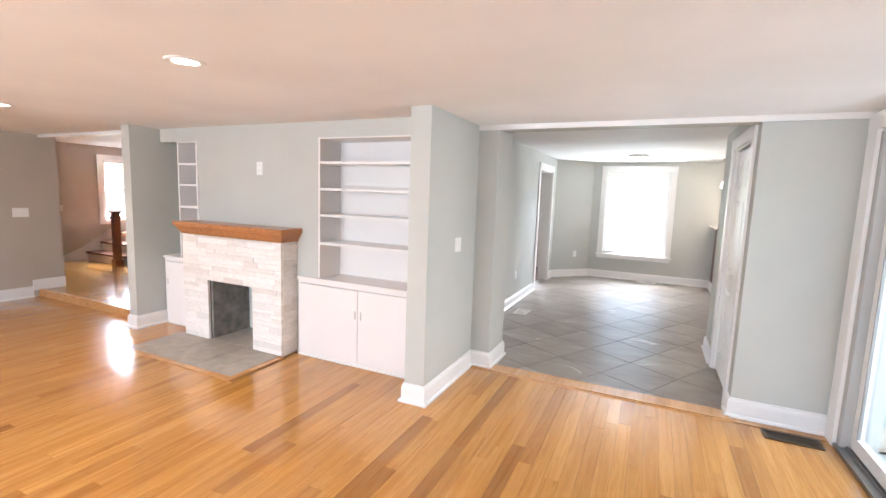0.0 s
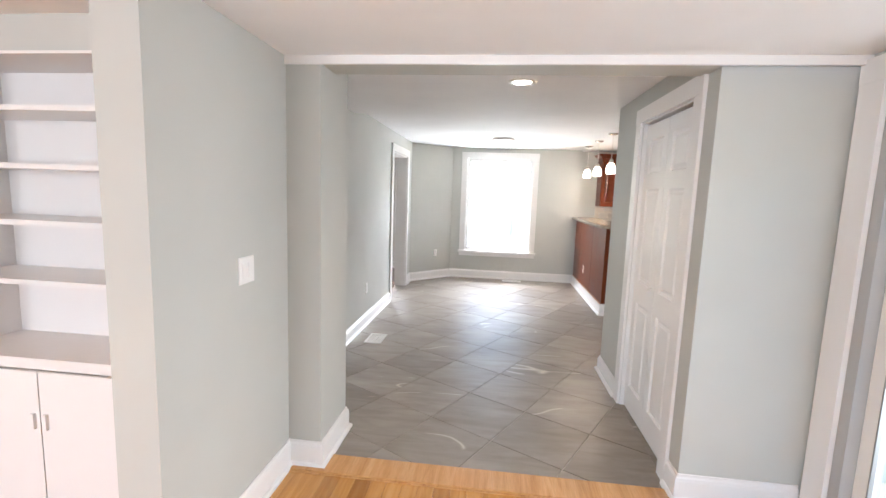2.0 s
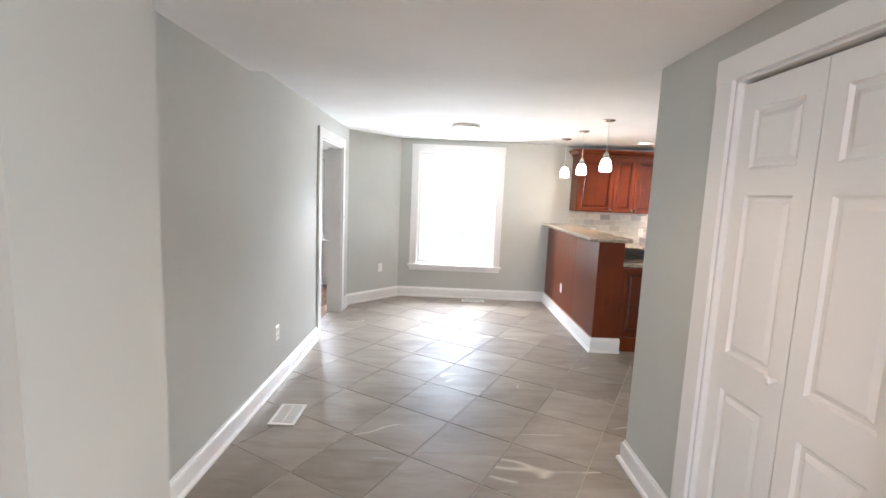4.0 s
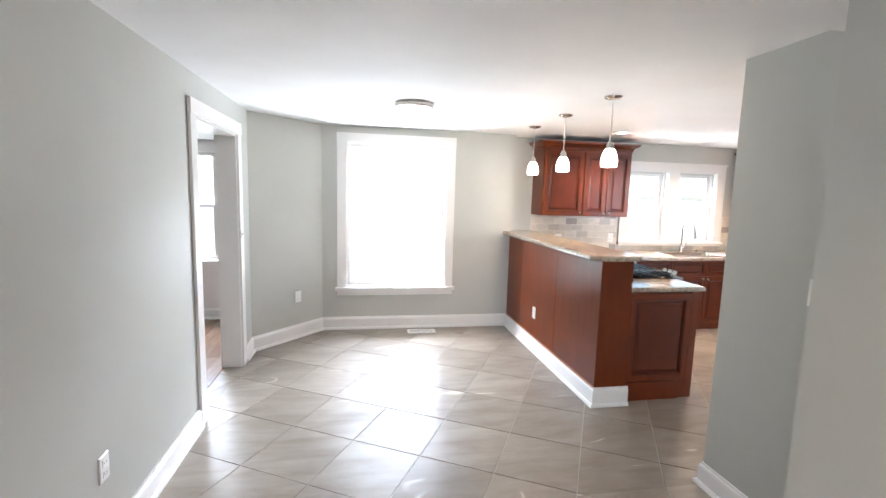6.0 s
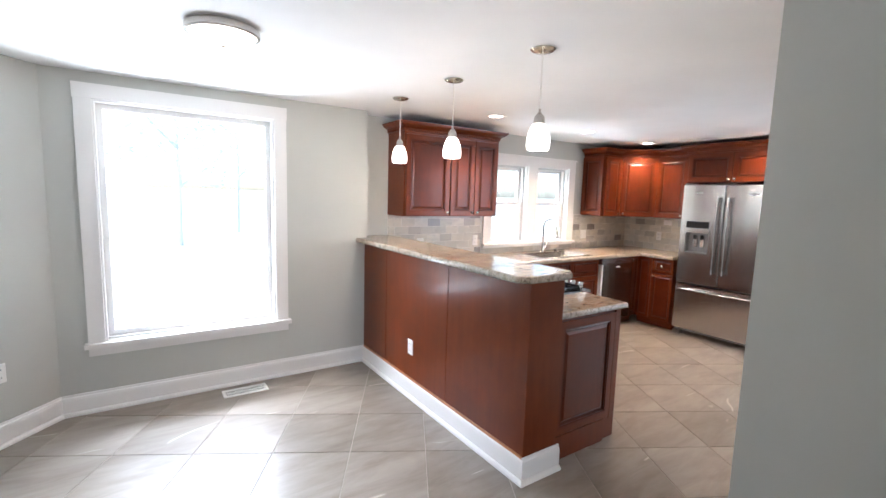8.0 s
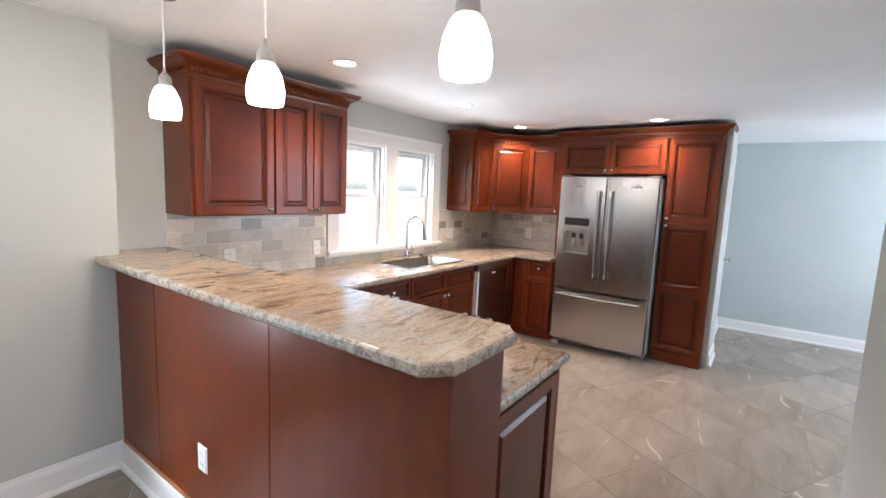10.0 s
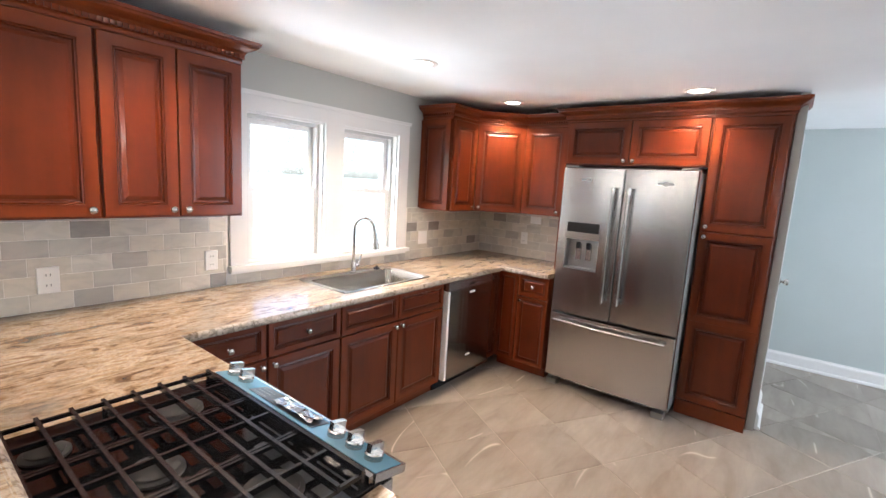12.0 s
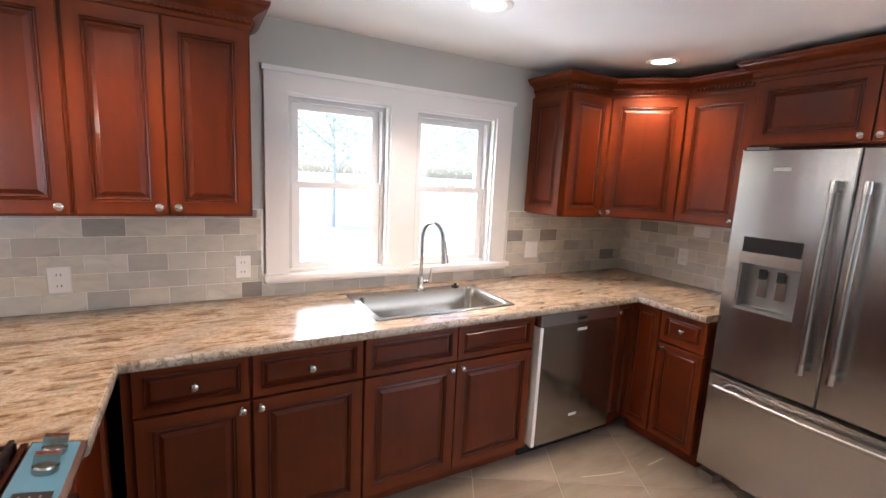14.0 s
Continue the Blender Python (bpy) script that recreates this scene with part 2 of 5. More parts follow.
def marble_material():
    m, nt, p = mat("marble_backsplash_tile", 0.22)
    oi = nt.nodes.new("ShaderNodeObjectInfo")
    base = ramp(nt, oi.outputs["Random"], [(0.0, (0.30, 0.275, 0.25)), (0.04, (0.39, 0.37, 0.335)), (0.12, (0.48, 0.455, 0.41)), (0.3, (0.56, 0.535, 0.475)), (0.6, (0.60, 0.575, 0.505)), (0.9, (0.655, 0.60, 0.51)), (1.0, (0.69, 0.655, 0.585))])
    n = noise_tex(nt, coords(nt, "Object", (1, 1, 2.2), (0, 0.4, 0), True), 7, 4, 0.55, 0.8)
    col = mix(nt, base, ramp(nt, n, [(0.33, (0.86, 0.86, 0.86)), (0.5, (1, 1, 1)), (0.67, (1.07, 1.06, 1.04))]), 0.9, "MULTIPLY")
    nt.links.new(col, p.inputs["Base Color"])
    bump(nt, p, n, 0.04, 0.001)
    return m


MARBLE = marble_material()


def stone_material():
    m, nt, p = mat("whitewashed_ledger_stone", 0.75)
    oi = nt.nodes.new("ShaderNodeObjectInfo")
    base = ramp(nt, oi.outputs["Random"], [(0.0, (0.66, 0.61, 0.56)), (0.2, (0.74, 0.71, 0.67)), (0.6, (0.80, 0.76, 0.72)), (1.0, (0.83, 0.79, 0.76))])
    n = noise_tex(nt, coords(nt, "Object", (1, 1, 3), (0, 0, 0), True), 16, 6, 0.7)
    nt.links.new(mix(nt, base, ramp(nt, n, [(0.3, (0.88, 0.86, 0.84)), (0.6, (1.04, 1.04, 1.04))]), 0.9, "MULTIPLY"), p.inputs["Base Color"])
    bump(nt, p, n, 0.4, 0.005)
    return m


STONE = stone_material()


def steel_material(name, col, rough, brushed=True):
    m, nt, p = mat(name, rough, 1.0)
    if brushed:
        n = noise_tex(nt, coords(nt, "Object", (260, 260, 1.2)), 3, 3, 0.5)
        nt.links.new(ramp(nt, n, [(0.3, tuple(c * 0.992 for c in col)), (0.7, tuple(c * 1.008 for c in col))]), p.inputs["Base Color"])
        vary_rough(nt, p, n, rough * 0.9, rough * 1.1)
        wave = noise_tex(nt, coords(nt, "Object", (7, 7, 0.15)), 1.4, 2, 0.5)
        bump(nt, p, wave, 0.2, 0.012)
        p.inputs["Anisotropic"].default_value = 0.5
    else:
        n = noise_tex(nt, coords(nt, "Object"), 9, 3)
        nt.links.new(ramp(nt, n, [(0.3, tuple(c * 0.95 for c in col)), (0.7, col)]), p.inputs["Base Color"])
    return m


STEEL = steel_material("brushed_steel", (0.49, 0.48, 0.47), 0.25)
# For a dark rail, and a steel door coloured as if reflecting cabinets.
DARKSTEEL = steel_material("glossy_dark_steel", (0.30, 0.285, 0.27), 0.17)
SINKSTEEL = steel_material("sink_steel", (0.40, 0.37, 0.32), 0.26, False)
NICKEL = steel_material("satin_nickel", (0.54, 0.51, 0.47), 0.22, False)
CHROME = steel_material("polished_chrome", (0.75, 0.75, 0.74), 0.1, False)
TRACK = paint("sash_track", (0.55, 0.55, 0.54), 0.4, 0.03)
DOORMETAL = paint("grey_coated_metal", (0.42, 0.42, 0.41), 0.35, 0.05, 0.05)
ALU = steel_material("grey_aluminium", (0.38, 0.38, 0.37), 0.4, False)
GLOSSBLACK = paint("glossy_black_glass", (0.008, 0.008, 0.009), 0.08, 0.1, 0.0)
IRON = paint("cast_iron", (0.02, 0.019, 0.018), 0.6, 0.2, 0.1)
BRONZE = steel_material("bronze_grille", (0.16, 0.12, 0.08), 0.4, False)
FOIL = steel_material("crumpled_foil", (0.45, 0.46, 0.48), 0.14, False)


def plain(name, col, rough, scale=12, lo=0.8, hi=1.15, bmp=0.3, metal=0.0):
    m, nt, p = mat(name, rough, metal)
    n = noise_tex(nt, coords(nt, "World"), scale, 5, 0.6)
    nt.links.new(ramp(nt, n, [(0.3, tuple(c * lo for c in col)), (0.7, tuple(min(1, c * hi) for c in col))]), p.inputs["Base Color"])
    bump(nt, p, n, bmp, 0.01)
    return m


FIREBRICK = plain("grey_firebrick", (0.24, 0.22, 0.195), 0.9, 10, 0.6, 1.3)
HEARTH = plain("slate_hearth", (0.40, 0.37, 0.325), 0.5, 9)
SOOT = plain("sooty_firebrick", (0.05, 0.035, 0.024), 0.9, 9, 0.25, 1.6)
GRASS = plain("pale_ground", (0.42, 0.45, 0.38), 0.9, 3)
BARK = plain("bark", (0.55, 0.53, 0.50), 0.9, 20)
LEAF = plain("foliage", (0.16, 0.22, 0.11), 0.7, 5)
lt = LEAF.node_tree
thin, both = lt.nodes.new("ShaderNodeBsdfTranslucent"), lt.nodes.new("ShaderNodeMixShader")
thin.inputs[0].default_value = (0.72, 0.80, 0.66, 1)
both.inputs[0].default_value = 0.75
lt.links.new(lt.nodes["Principled BSDF"].outputs[0], both.inputs[1])
lt.links.new(thin.outputs[0], both.inputs[2])
lt.links.new(both.outputs[0], lt.nodes["Material Output"].inputs[0])
DECK = plain("deck_boards", (0.36, 0.35, 0.33), 0.7, 12)


def glass_material():
    m = bpy.data.materials.new("window_glass")
    m.use_nodes = True
    nt = m.node_tree
    nt.nodes.clear()
    out, mx = nt.nodes.new("ShaderNodeOutputMaterial"), nt.nodes.new("ShaderNodeMixShader")
    tr, gl, fr = nt.nodes.new("ShaderNodeBsdfTransparent"), nt.nodes.new("ShaderNodeBsdfGlossy"), nt.nodes.new("ShaderNodeLayerWeight")
    tr.inputs[0].default_value = (0.96, 0.98, 0.97, 1)
    gl.inputs["Roughness"].default_value = 0.02
    pw, ad = nt.nodes.new("ShaderNodeMath"), nt.nodes.new("ShaderNodeMath")
    pw.operation, ad.operation = "POWER", "MULTIPLY_ADD"
    pw.inputs[1].default_value = 4.0
    ad.inputs[1].default_value, ad.inputs[2].default_value = 0.55, 0.03
    nt.links.new(fr.outputs["Facing"], pw.inputs[0])
    nt.links.new(pw.outputs[0], ad.inputs[0])
    nt.links.new(ad.outputs[0], mx.inputs[0])
    nt.links.new(tr.outputs[0], mx.inputs[1])
    nt.links.new(gl.outputs[0], mx.inputs[2])
    nt.links.new(mx.outputs[0], out.inputs[0])
    return m


GLASS = glass_material()


def emitter(name, col, strength, base=(0.8, 0.8, 0.8)):
    m, nt, p = mat(name, 0.3)
    p.inputs["Base Color"].default_value = (*base, 1)
    p.inputs["Emission Color"].default_value = (*col, 1)
    p.inputs["Emission Strength"].default_value = strength
    return m


CANLIGHT = emitter("can_light_lens", (1.0, 0.86, 0.7), LAMP * 9)
SHADE = emitter("opal_glass_lit", (1.0, 0.88, 0.72), LAMP * 2.3)
CLOCK = emitter("display_black", (0.1, 0.1, 0.1), 0.0, (0.01, 0.01, 0.012))

# ---- mesh helpers ----


def box(bm, x0, x1, y0, y1, z0, z1, m=None):
    vs = [bm.verts.new((x, y, z)) for x in (x0, x1) for y in (y0, y1) for z in (z0, z1)]
    if m is not None:
        for v in vs:
            v.co = m @ v.co
    for f in ((0, 1, 3, 2), (4, 6, 7, 5), (0, 4, 5, 1), (2, 3, 7, 6), (0, 2, 6, 4), (1, 5, 7, 3)):
        bm.faces.new([vs[i] for i in f])
    return vs


def boxes(*bs):
    bm = bmesh.new()
    for b in bs:
        box(bm, *b)
    return bm


def prism(bm, pts, z0, z1):
    lo = [bm.verts.new((x, y, z0)) for x, y in pts]
    hi = [bm.verts.new((x, y, z1)) for x, y in pts]
    n = len(pts)
    bm.faces.new(lo[::-1])
    bm.faces.new(hi)
    for i in range(n):
        bm.faces.new((lo[i], lo[(i + 1) % n], hi[(i + 1) % n], hi[i]))


def profile_run(bm, prof, path, closed=False):
    """Sweep a profile of (out, z) along a plan path of (x, y), the outside lying to the right of the way, with mitred corners."""
    n = len(path)
    rings = []
    for i, (x, y) in enumerate(path):
        ds = []
        if i > 0 or closed:
            a = path[i - 1]
            ds.append(Vector((x - a[0], y - a[1])).normalized())
        if i < n - 1 or closed:
            b = path[(i + 1) % n]
            ds.append(Vector((b[0] - x, b[1] - y)).normalized())
        ns = [Vector((d.y, -d.x)) for d in ds]
        nn = sum(ns, Vector((0, 0))).normalized()
        k = 1 / max(0.3, nn.dot(ns[0]))
        rings.append([bm.verts.new((x + nn.x * o * k, y + nn.y * o * k, z)) for o, z in prof])
    m = len(prof)
    for i in range(n - 1 + (1 if closed else 0)):
        a, b = rings[i], rings[(i + 1) % n]
        for j in range(m):
            bm.faces.new((a[j], b[j], b[(j + 1) % m], a[(j + 1) % m]))
    if not closed:
        bm.faces.new(rings[0])
        bm.faces.new(rings[-1][::-1])


def lathe(bm, prof, m=None, seg=20):
    """Turn a profile of (radius, z) about z."""
    rings = []
    for r, z in prof:
        if r < 1e-6:
            rings.append([bm.verts.new((0, 0, z))])
        else:
            rings.append([bm.verts.new((r * math.cos(2 * math.pi * i / seg), r * math.sin(2 * math.pi * i / seg), z)) for i in range(seg)])
    for a, b in zip(rings, rings[1:]):
        for i in range(seg):
            j = (i + 1) % seg
            if len(a) == 1 and len(b) > 1:
                bm.faces.new((a[0], b[j], b[i]))
            elif len(b) == 1 and len(a) > 1:
                bm.faces.new((a[i], a[j], b[0]))
            elif len(a) > 1:
                bm.faces.new((a[i], a[j], b[j], b[i]))
    if m is not None:
        bmesh.ops.transform(bm, matrix=m, verts=[v for r in rings for v in r])


def tube(bm, pts, r, seg=10, caps=True):
    pts = [Vector(p) for p in pts]
    rings = []
    up = Vector((0.13, 0.21, 1)).normalized()
    for i, p in enumerate(pts):
        d = (pts[min(i + 1, len(pts) - 1)] - pts[max(i - 1, 0)]).normalized()
        s = d.cross(up)
        if s.length < 1e-3:
            s = d.cross(Vector((1, 0, 0)))
        s.normalize()
        t = s.cross(d)
        rr = r[i] if isinstance(r, (list, tuple)) else r
        rings.append([bm.verts.new(p + (s * math.cos(2 * math.pi * k / seg) + t * math.sin(2 * math.pi * k / seg)) * rr) for k in range(seg)])
    for a, b in zip(rings, rings[1:]):
        for k in range(seg):
            bm.faces.new((a[k], a[(k + 1) % seg], b[(k + 1) % seg], b[k]))
    if caps:
        bm.faces.new(rings[0][::-1])
        bm.faces.new(rings[-1])


def nested(bm, w, h, rings, back=0.0):
    """A panel in the xz plane from (0, 0) to (w, h), facing -y: rings of (inset, depth) from the edge to the middle."""
    loops = [[bm.verts.new((x, back, z)) for x, z in ((0, 0), (w, 0), (w, h), (0, h))]]
    for ins, d in rings:
        loops.append([bm.verts.new((x, -d, z)) for x, z in ((ins, ins), (w - ins, ins), (w - ins, h - ins), (ins, h - ins))])
    for a, b in zip(loops, loops[1:]):
        for i in range(4):
            bm.faces.new((a[i], a[(i + 1) % 4], b[(i + 1) % 4], b[i]))
    bm.faces.new(loops[-1])
    bm.faces.new(loops[0][::-1])


def finish(bm, bevel=0.0, smooth=False, seg=1):
    if bevel:
        es = [e for e in bm.edges if len(e.link_faces) == 2 and e.calc_face_angle(0) > 0.6]
        bmesh.ops.bevel(bm, geom=es, offset=bevel, segments=seg, affect="EDGES", profile=0.6)
    bmesh.ops.recalc_face_normals(bm, faces=bm.faces[:])
    if smooth:
        for f in bm.faces:
            f.smooth = True
    return bm


def mesh_of(name, bm, material, bevel=0.0, smooth=False, seg=1):
    finish(bm, bevel, smooth, seg)
    me = bpy.data.meshes.new(name)
    bm.to_mesh(me)
    bm.free()
    me.materials.append(material)
    return me


def part(name, bm, material, parent=None, label="", bevel=0.0, smooth=False, at=None, seg=1):
    ob = new(name, mesh_of(name, bm, material, bevel, smooth, seg))
    if smooth:
        ob.data.set_sharp_from_angle(angle=radians(40))
    if parent is not None:
        ob.parent = parent
    if at is not None:
        ob.matrix_basis = at
    if label:
        tagged(ob, label)
    return ob


def solid(name, bm, material, bevel=0.0, label=""):
    """A piece of the setting."""
    ob = part(name, bm, material, None, label, bevel)
    return tagged(ob, kind="structure")


def thing(name, label, category, at=None, group=""):
    ob = new(name)
    ob.empty_display_size = 0.1
    if at is not None:
        ob.matrix_basis = at
    return tagged(ob, label, category, group)


# ---- the plan ----
CL, CH, CD = 2.14, 2.235, 2.295  # ceilings of living room, passage, dining room and kitchen
WX = 0.20      # west wall of the passage and dining room
NY = 9.74      # north wall of the dining room
KY = 9.95      # north wall of the kitchen
EX = 7.25      # east wall of the kitchen
T = 0.14


def wall(name, x0, x1, y0, y1, z0=0.0, z1=2.45, m=None, holes=()):
    """A wall as a slab; holes: (a0, a1, z0, z1) along its longer side."""
    bm = bmesh.new()
    along_x = (x1 - x0) > (y1 - y0)
    a0, a1 = (x0, x1) if along_x else (y0, y1)
    cuts = sorted(holes)
    cur = a0
    spans = []
    for h0, h1, hz0, hz1 in cuts:
        spans.append((cur, h0, z0, z1))
        if hz0 > z0:
            spans.append((h0, h1, z0, hz0))
        if hz1 < z1:
            spans.append((h0, h1, hz1, z1))
        cur = h1
    spans.append((cur, a1, z0, z1))
    for s0, s1, c0, c1 in spans:
        if s1 - s0 > 1e-4:
            if along_x:
                box(bm, s0, s1, y0, y1, c0, c1)
            else:
                box(bm, x0, x1, s0, s1, c0, c1)
    return solid(name, bm, m or WALL)


SKIRT = [(0, 0), (0.034, 0), (0.034, 0.012), (0.026, 0.022), (0.017, 0.024), (0.017, 0.098), (0.014, 0.112), (0.008, 0.118), (0.006, 0.13), (0, 0.13)]


def skirt(path, k=1.0):
    bm = bmesh.new()
    profile_run(bm, [(o + 0.001, z * k) for o, z in SKIRT], path)
    return solid("baseboard", bm, TRIM)


# shell of the living room
W_X = -5.45
wall("wall_west", W_X - T, W_X, -2.7, 3.6, m=TAUPE)
# The opening in this wall is unseen, assumed to let daylight in.
wall("wall_south", W_X - T, 3.4, -2.84, -2.7, holes=[(-2.6, 1.0, 0.75, 2.25)])
wall("wall_slider", 3.15, 3.36, -2.7, 4.0, holes=[(1.87, 3.84, 0.02, 2.02)])
wall("wall_passage_end", 2.575, 3.36, 4.0, 4.14)
wall("wall_nib", 0.38, 0.54, 3.04, 3.96)
wall("wall_nib_back", 0.30, 0.72, 3.96, 4.36)
solid("header", boxes((0.54, 2.575, 3.965, 4.16, 2.105, 2.45), (0.38, 0.54, 3.96, 4.16, 2.105, 2.45)), WALL)
wall("wall_chimney", -2.35, -0.75, 3.42, 3.85, holes=[(-2.05, -1.30, 0.0, 0.66)])
solid("wall_chimney_back", boxes((-2.4, -0.6, 3.92, 4.0, 0, 2.45)), DARKGAP)
solid("wall_alcove", boxes((-2.95, 0.38, 3.70, 3.85, 0, 2.45), (-0.75, 0.38, 3.42, 3.70, 2.0, 2.45), (-2.9485, -2.35, 3.42, 3.70, 2.0, 2.45)), WALL)
wall("wall_nib_far", -3.08, -2.95, 3.10, 3.85)
# passage and dining room
wall("wall_passage_west", WX - 0.16, WX, 4.3, 9.08, holes=[(7.74, 8.70, 0, 2.03)])
bm = bmesh.new()
prism(bm, [(WX, 9.08), (0.81, NY), (0.75, NY + 0.14), (WX - 0.16, 9.14), (WX - 0.16, 9.08)], 0, 2.45)
solid("wall_diagonal", bm, WALL)
wall("wall_dining_north", 0.78, 3.02, NY, NY + 0.19, holes=[(1.07, 2.21, 0.495, 2.125)])
wall("wall_jog", 3.02, 3.10, KY - 0.012, KY + 0.14)
wall("wall_kitchen_north", 3.10, EX + T, KY, KY + 0.16, holes=[(4.65, 5.215, 1.03, 1.955), (5.375, 5.94, 1.03, 1.955)])
wall("wall_kitchen_east", EX, EX + T, 7.415, KY, m=WALL)
wall("wall_bifold", 2.575, 2.715, 4.14, 5.70, holes=[(4.22, 5.05, 0, 2.02)])
solid("wall_closet_block", boxes((2.715, 3.29, 5.58, 5.70, 0, 2.45), (3.15, 3.29, 5.70, 6.53, 0, 2.45), (3.15, 4.6, 6.53, 6.65, 0, 2.45), (4.48, 4.6, 4.6, 6.53, 0, 2.45)), WALL)
wall("wall_closet_back", 3.22, 3.36, 4.14, 5.58)
# east room
wall("wall_pantry_end", 6.95, 7.47, 7.35, 7.398, m=WALL)
wall("wall_east_partition", 7.56, 8.75, 7.42, 7.52, m=BLUEWALL)
wall("wall_east_room", 8.75, 8.89, 4.6, 7.52, m=BLUEWALL)
wall("wall_east_room_south", 4.6, 8.89, 4.46, 4.6, m=BLUEWALL, holes=[(6.7, 8.4, 0.7, 2.2)])
# side room west of the dining room
wall("wall_side_room_north", -3.2, WX - 0.1, 10.3, 10.44, m=BUILTIN, holes=[(-1.45, -0.42, 0.72, 2.0)])
wall("wall_side_room_west", -3.34, -3.2, 7.0, 10.54, m=BUILTIN)
wall("wall_side_room_south", -3.2, WX - T, 6.86, 7.0)
solid("wall_side_room_east", boxes((WX - 0.16, WX - 0.10, 9.14, 10.3, 0, 2.45)), BUILTIN)
# stair hall beyond the living room
SX = -7.67
wall("wall_stair_west", SX - T, SX, 3.46, 7.4, m=TAUPE, holes=[(5.32, 6.25, 0.85, 1.98)])
wall("wall_stair_link", SX, W_X - T, 3.46, 3.6, m=TAUPE)
wall("wall_stair_north", SX - T, -2.94, 7.4, 7.54, m=TAUPE)
wall("wall_stair_east", -3.08, -2.94, 3.85, 7.4)

# ceilings and floors under them
solid("ceiling_living", boxes((W_X, -3.1, -2.7, 3.42, CL, CL + 0.06), (-3.1, 3.15, -2.7, 3.965, CL, CL + 0.06), (-7.8, -2.98, 3.46, 7.5, CL + 0.1, CL + 0.16)), CEIL)
solid("ceiling_passage", boxes((WX, 3.28, 4.16, 6.1, CH, CH + 0.2)), CEIL)
solid("ceiling_dining", boxes((WX - 0.1, 8.9, 6.1, KY + 0.1, CD, CD + 0.06), (4.48, 8.9, 4.5, 6.1, CD, CD + 0.06)), CEIL)
solid("ceiling_side_room", boxes((-3.2, WX - 0.16, 7.0, 10.3, 2.13, 2.19)), CEIL)
solid("trim_header", boxes((0.54, 3.15, 3.945, 3.963, 2.10, CL)), TRIM, 0.003)
solid("floor_under_tiles", boxes((WX - T, 8.9, 4.06, KY + 0.05, -0.06, -0.0032)), GROUT)
solid("floor_under_planks", boxes((W_X - T, 3.3, -2.8, 4.0, -0.06, -0.018)), DARKGAP)
solid("floor_side_room", boxes((-3.3, WX - 0.14, 6.9, 10.4, -0.06, -0.018)), DARKGAP)
skirt([(-3.2, 10.3), (WX - 0.16, 10.3)])
solid("floor_stair_hall", boxes((W_X, -3.08, 3.36, 7.4, -0.06, 0.085), (SX, W_X, 3.6, 7.4, -0.06, 0.085)), OAK)
solid("trim_step", boxes((W_X, -3.08, 3.30, 3.36, -0.01, 0.095)), OAKX, 0.006)
solid("threshold", boxes((0.54, 2.575, 3.90, 4.06, -0.018, 0.012)), OAKX, 0.005)
solid("trim_floor_border", boxes((2.575, 3.148, 3.90, 4.0, -0.018, 0.004), (0.54, 2.575, 3.885, 3.90, -0.018, 0.004)), OAKX, 0.001)

# skirtings, the room to the right of the way
skirt([(0.38, 3.10), (0.38, 3.04), (0.54, 3.04), (0.54, 3.96), (0.72, 3.96), (0.72, 4.36), (0.65, 4.36)], 1.1)
skirt([(3.13, 4.0), (2.575, 4.0), (2.575, 4.12)][::-1], 1.1)
skirt([(2.575, 5.15), (2.575, 5.70), (3.15, 5.70), (3.15, 6.65), (4.6, 6.65)][::-1])
skirt([(WX, 4.36), (WX, 7.64)])
skirt([(WX, 8.80), (WX, 9.08), (0.81, NY), (3.0, NY)], 1.12)
skirt([(3.0, NY - 0.018), (3.0, 7.6), (3.28, 7.6)], 1.15)
skirt([(6.99, 7.35), (7.47, 7.35)])
skirt([(7.6, 7.42), (8.75, 7.42), (8.75, 4.6)])
skirt([(W_X, -2.6), (W_X, 3.24)], 1.1)
solid("baseboard", boxes((W_X, W_X + 0.018, 3.24, 3.6, 0.085, 0.225)), TRIM, 0.003)
solid("trim_stair_header", boxes((W_X, -3.08, 3.40, 3.46, CL - 0.03, CL + 0.10)), TRIM, 0.004)
skirt([(-3.08, 3.5), (-3.08, 3.10), (-2.95, 3.10), (-2.95, 3.46)], 1.1)
bm = bmesh.new()
profile_run(bm, [(o + 0.001, z + 0.085) for o, z in SKIRT], [(SX, 3.6), (SX, 4.95)])
solid("baseboard", bm, TRIM)

# ---- windows and doors ----


def casing(bm, w, h, cw=0.1, th=0.022, sill=True, head=None):
    """Flat casing round an opening w by h whose lower left corner is (0, 0); the wall is the plane y=0, the room lies at -y."""
    head = head or cw
    box(bm, -cw, 0, -th, -0.002, -0.02, h)
    box(bm, w, w + cw, -th, -0.002, -0.02, h)
    box(bm, -cw - 0.004, w + cw + 0.004, -th - 0.004, -0.002, h, h + head)


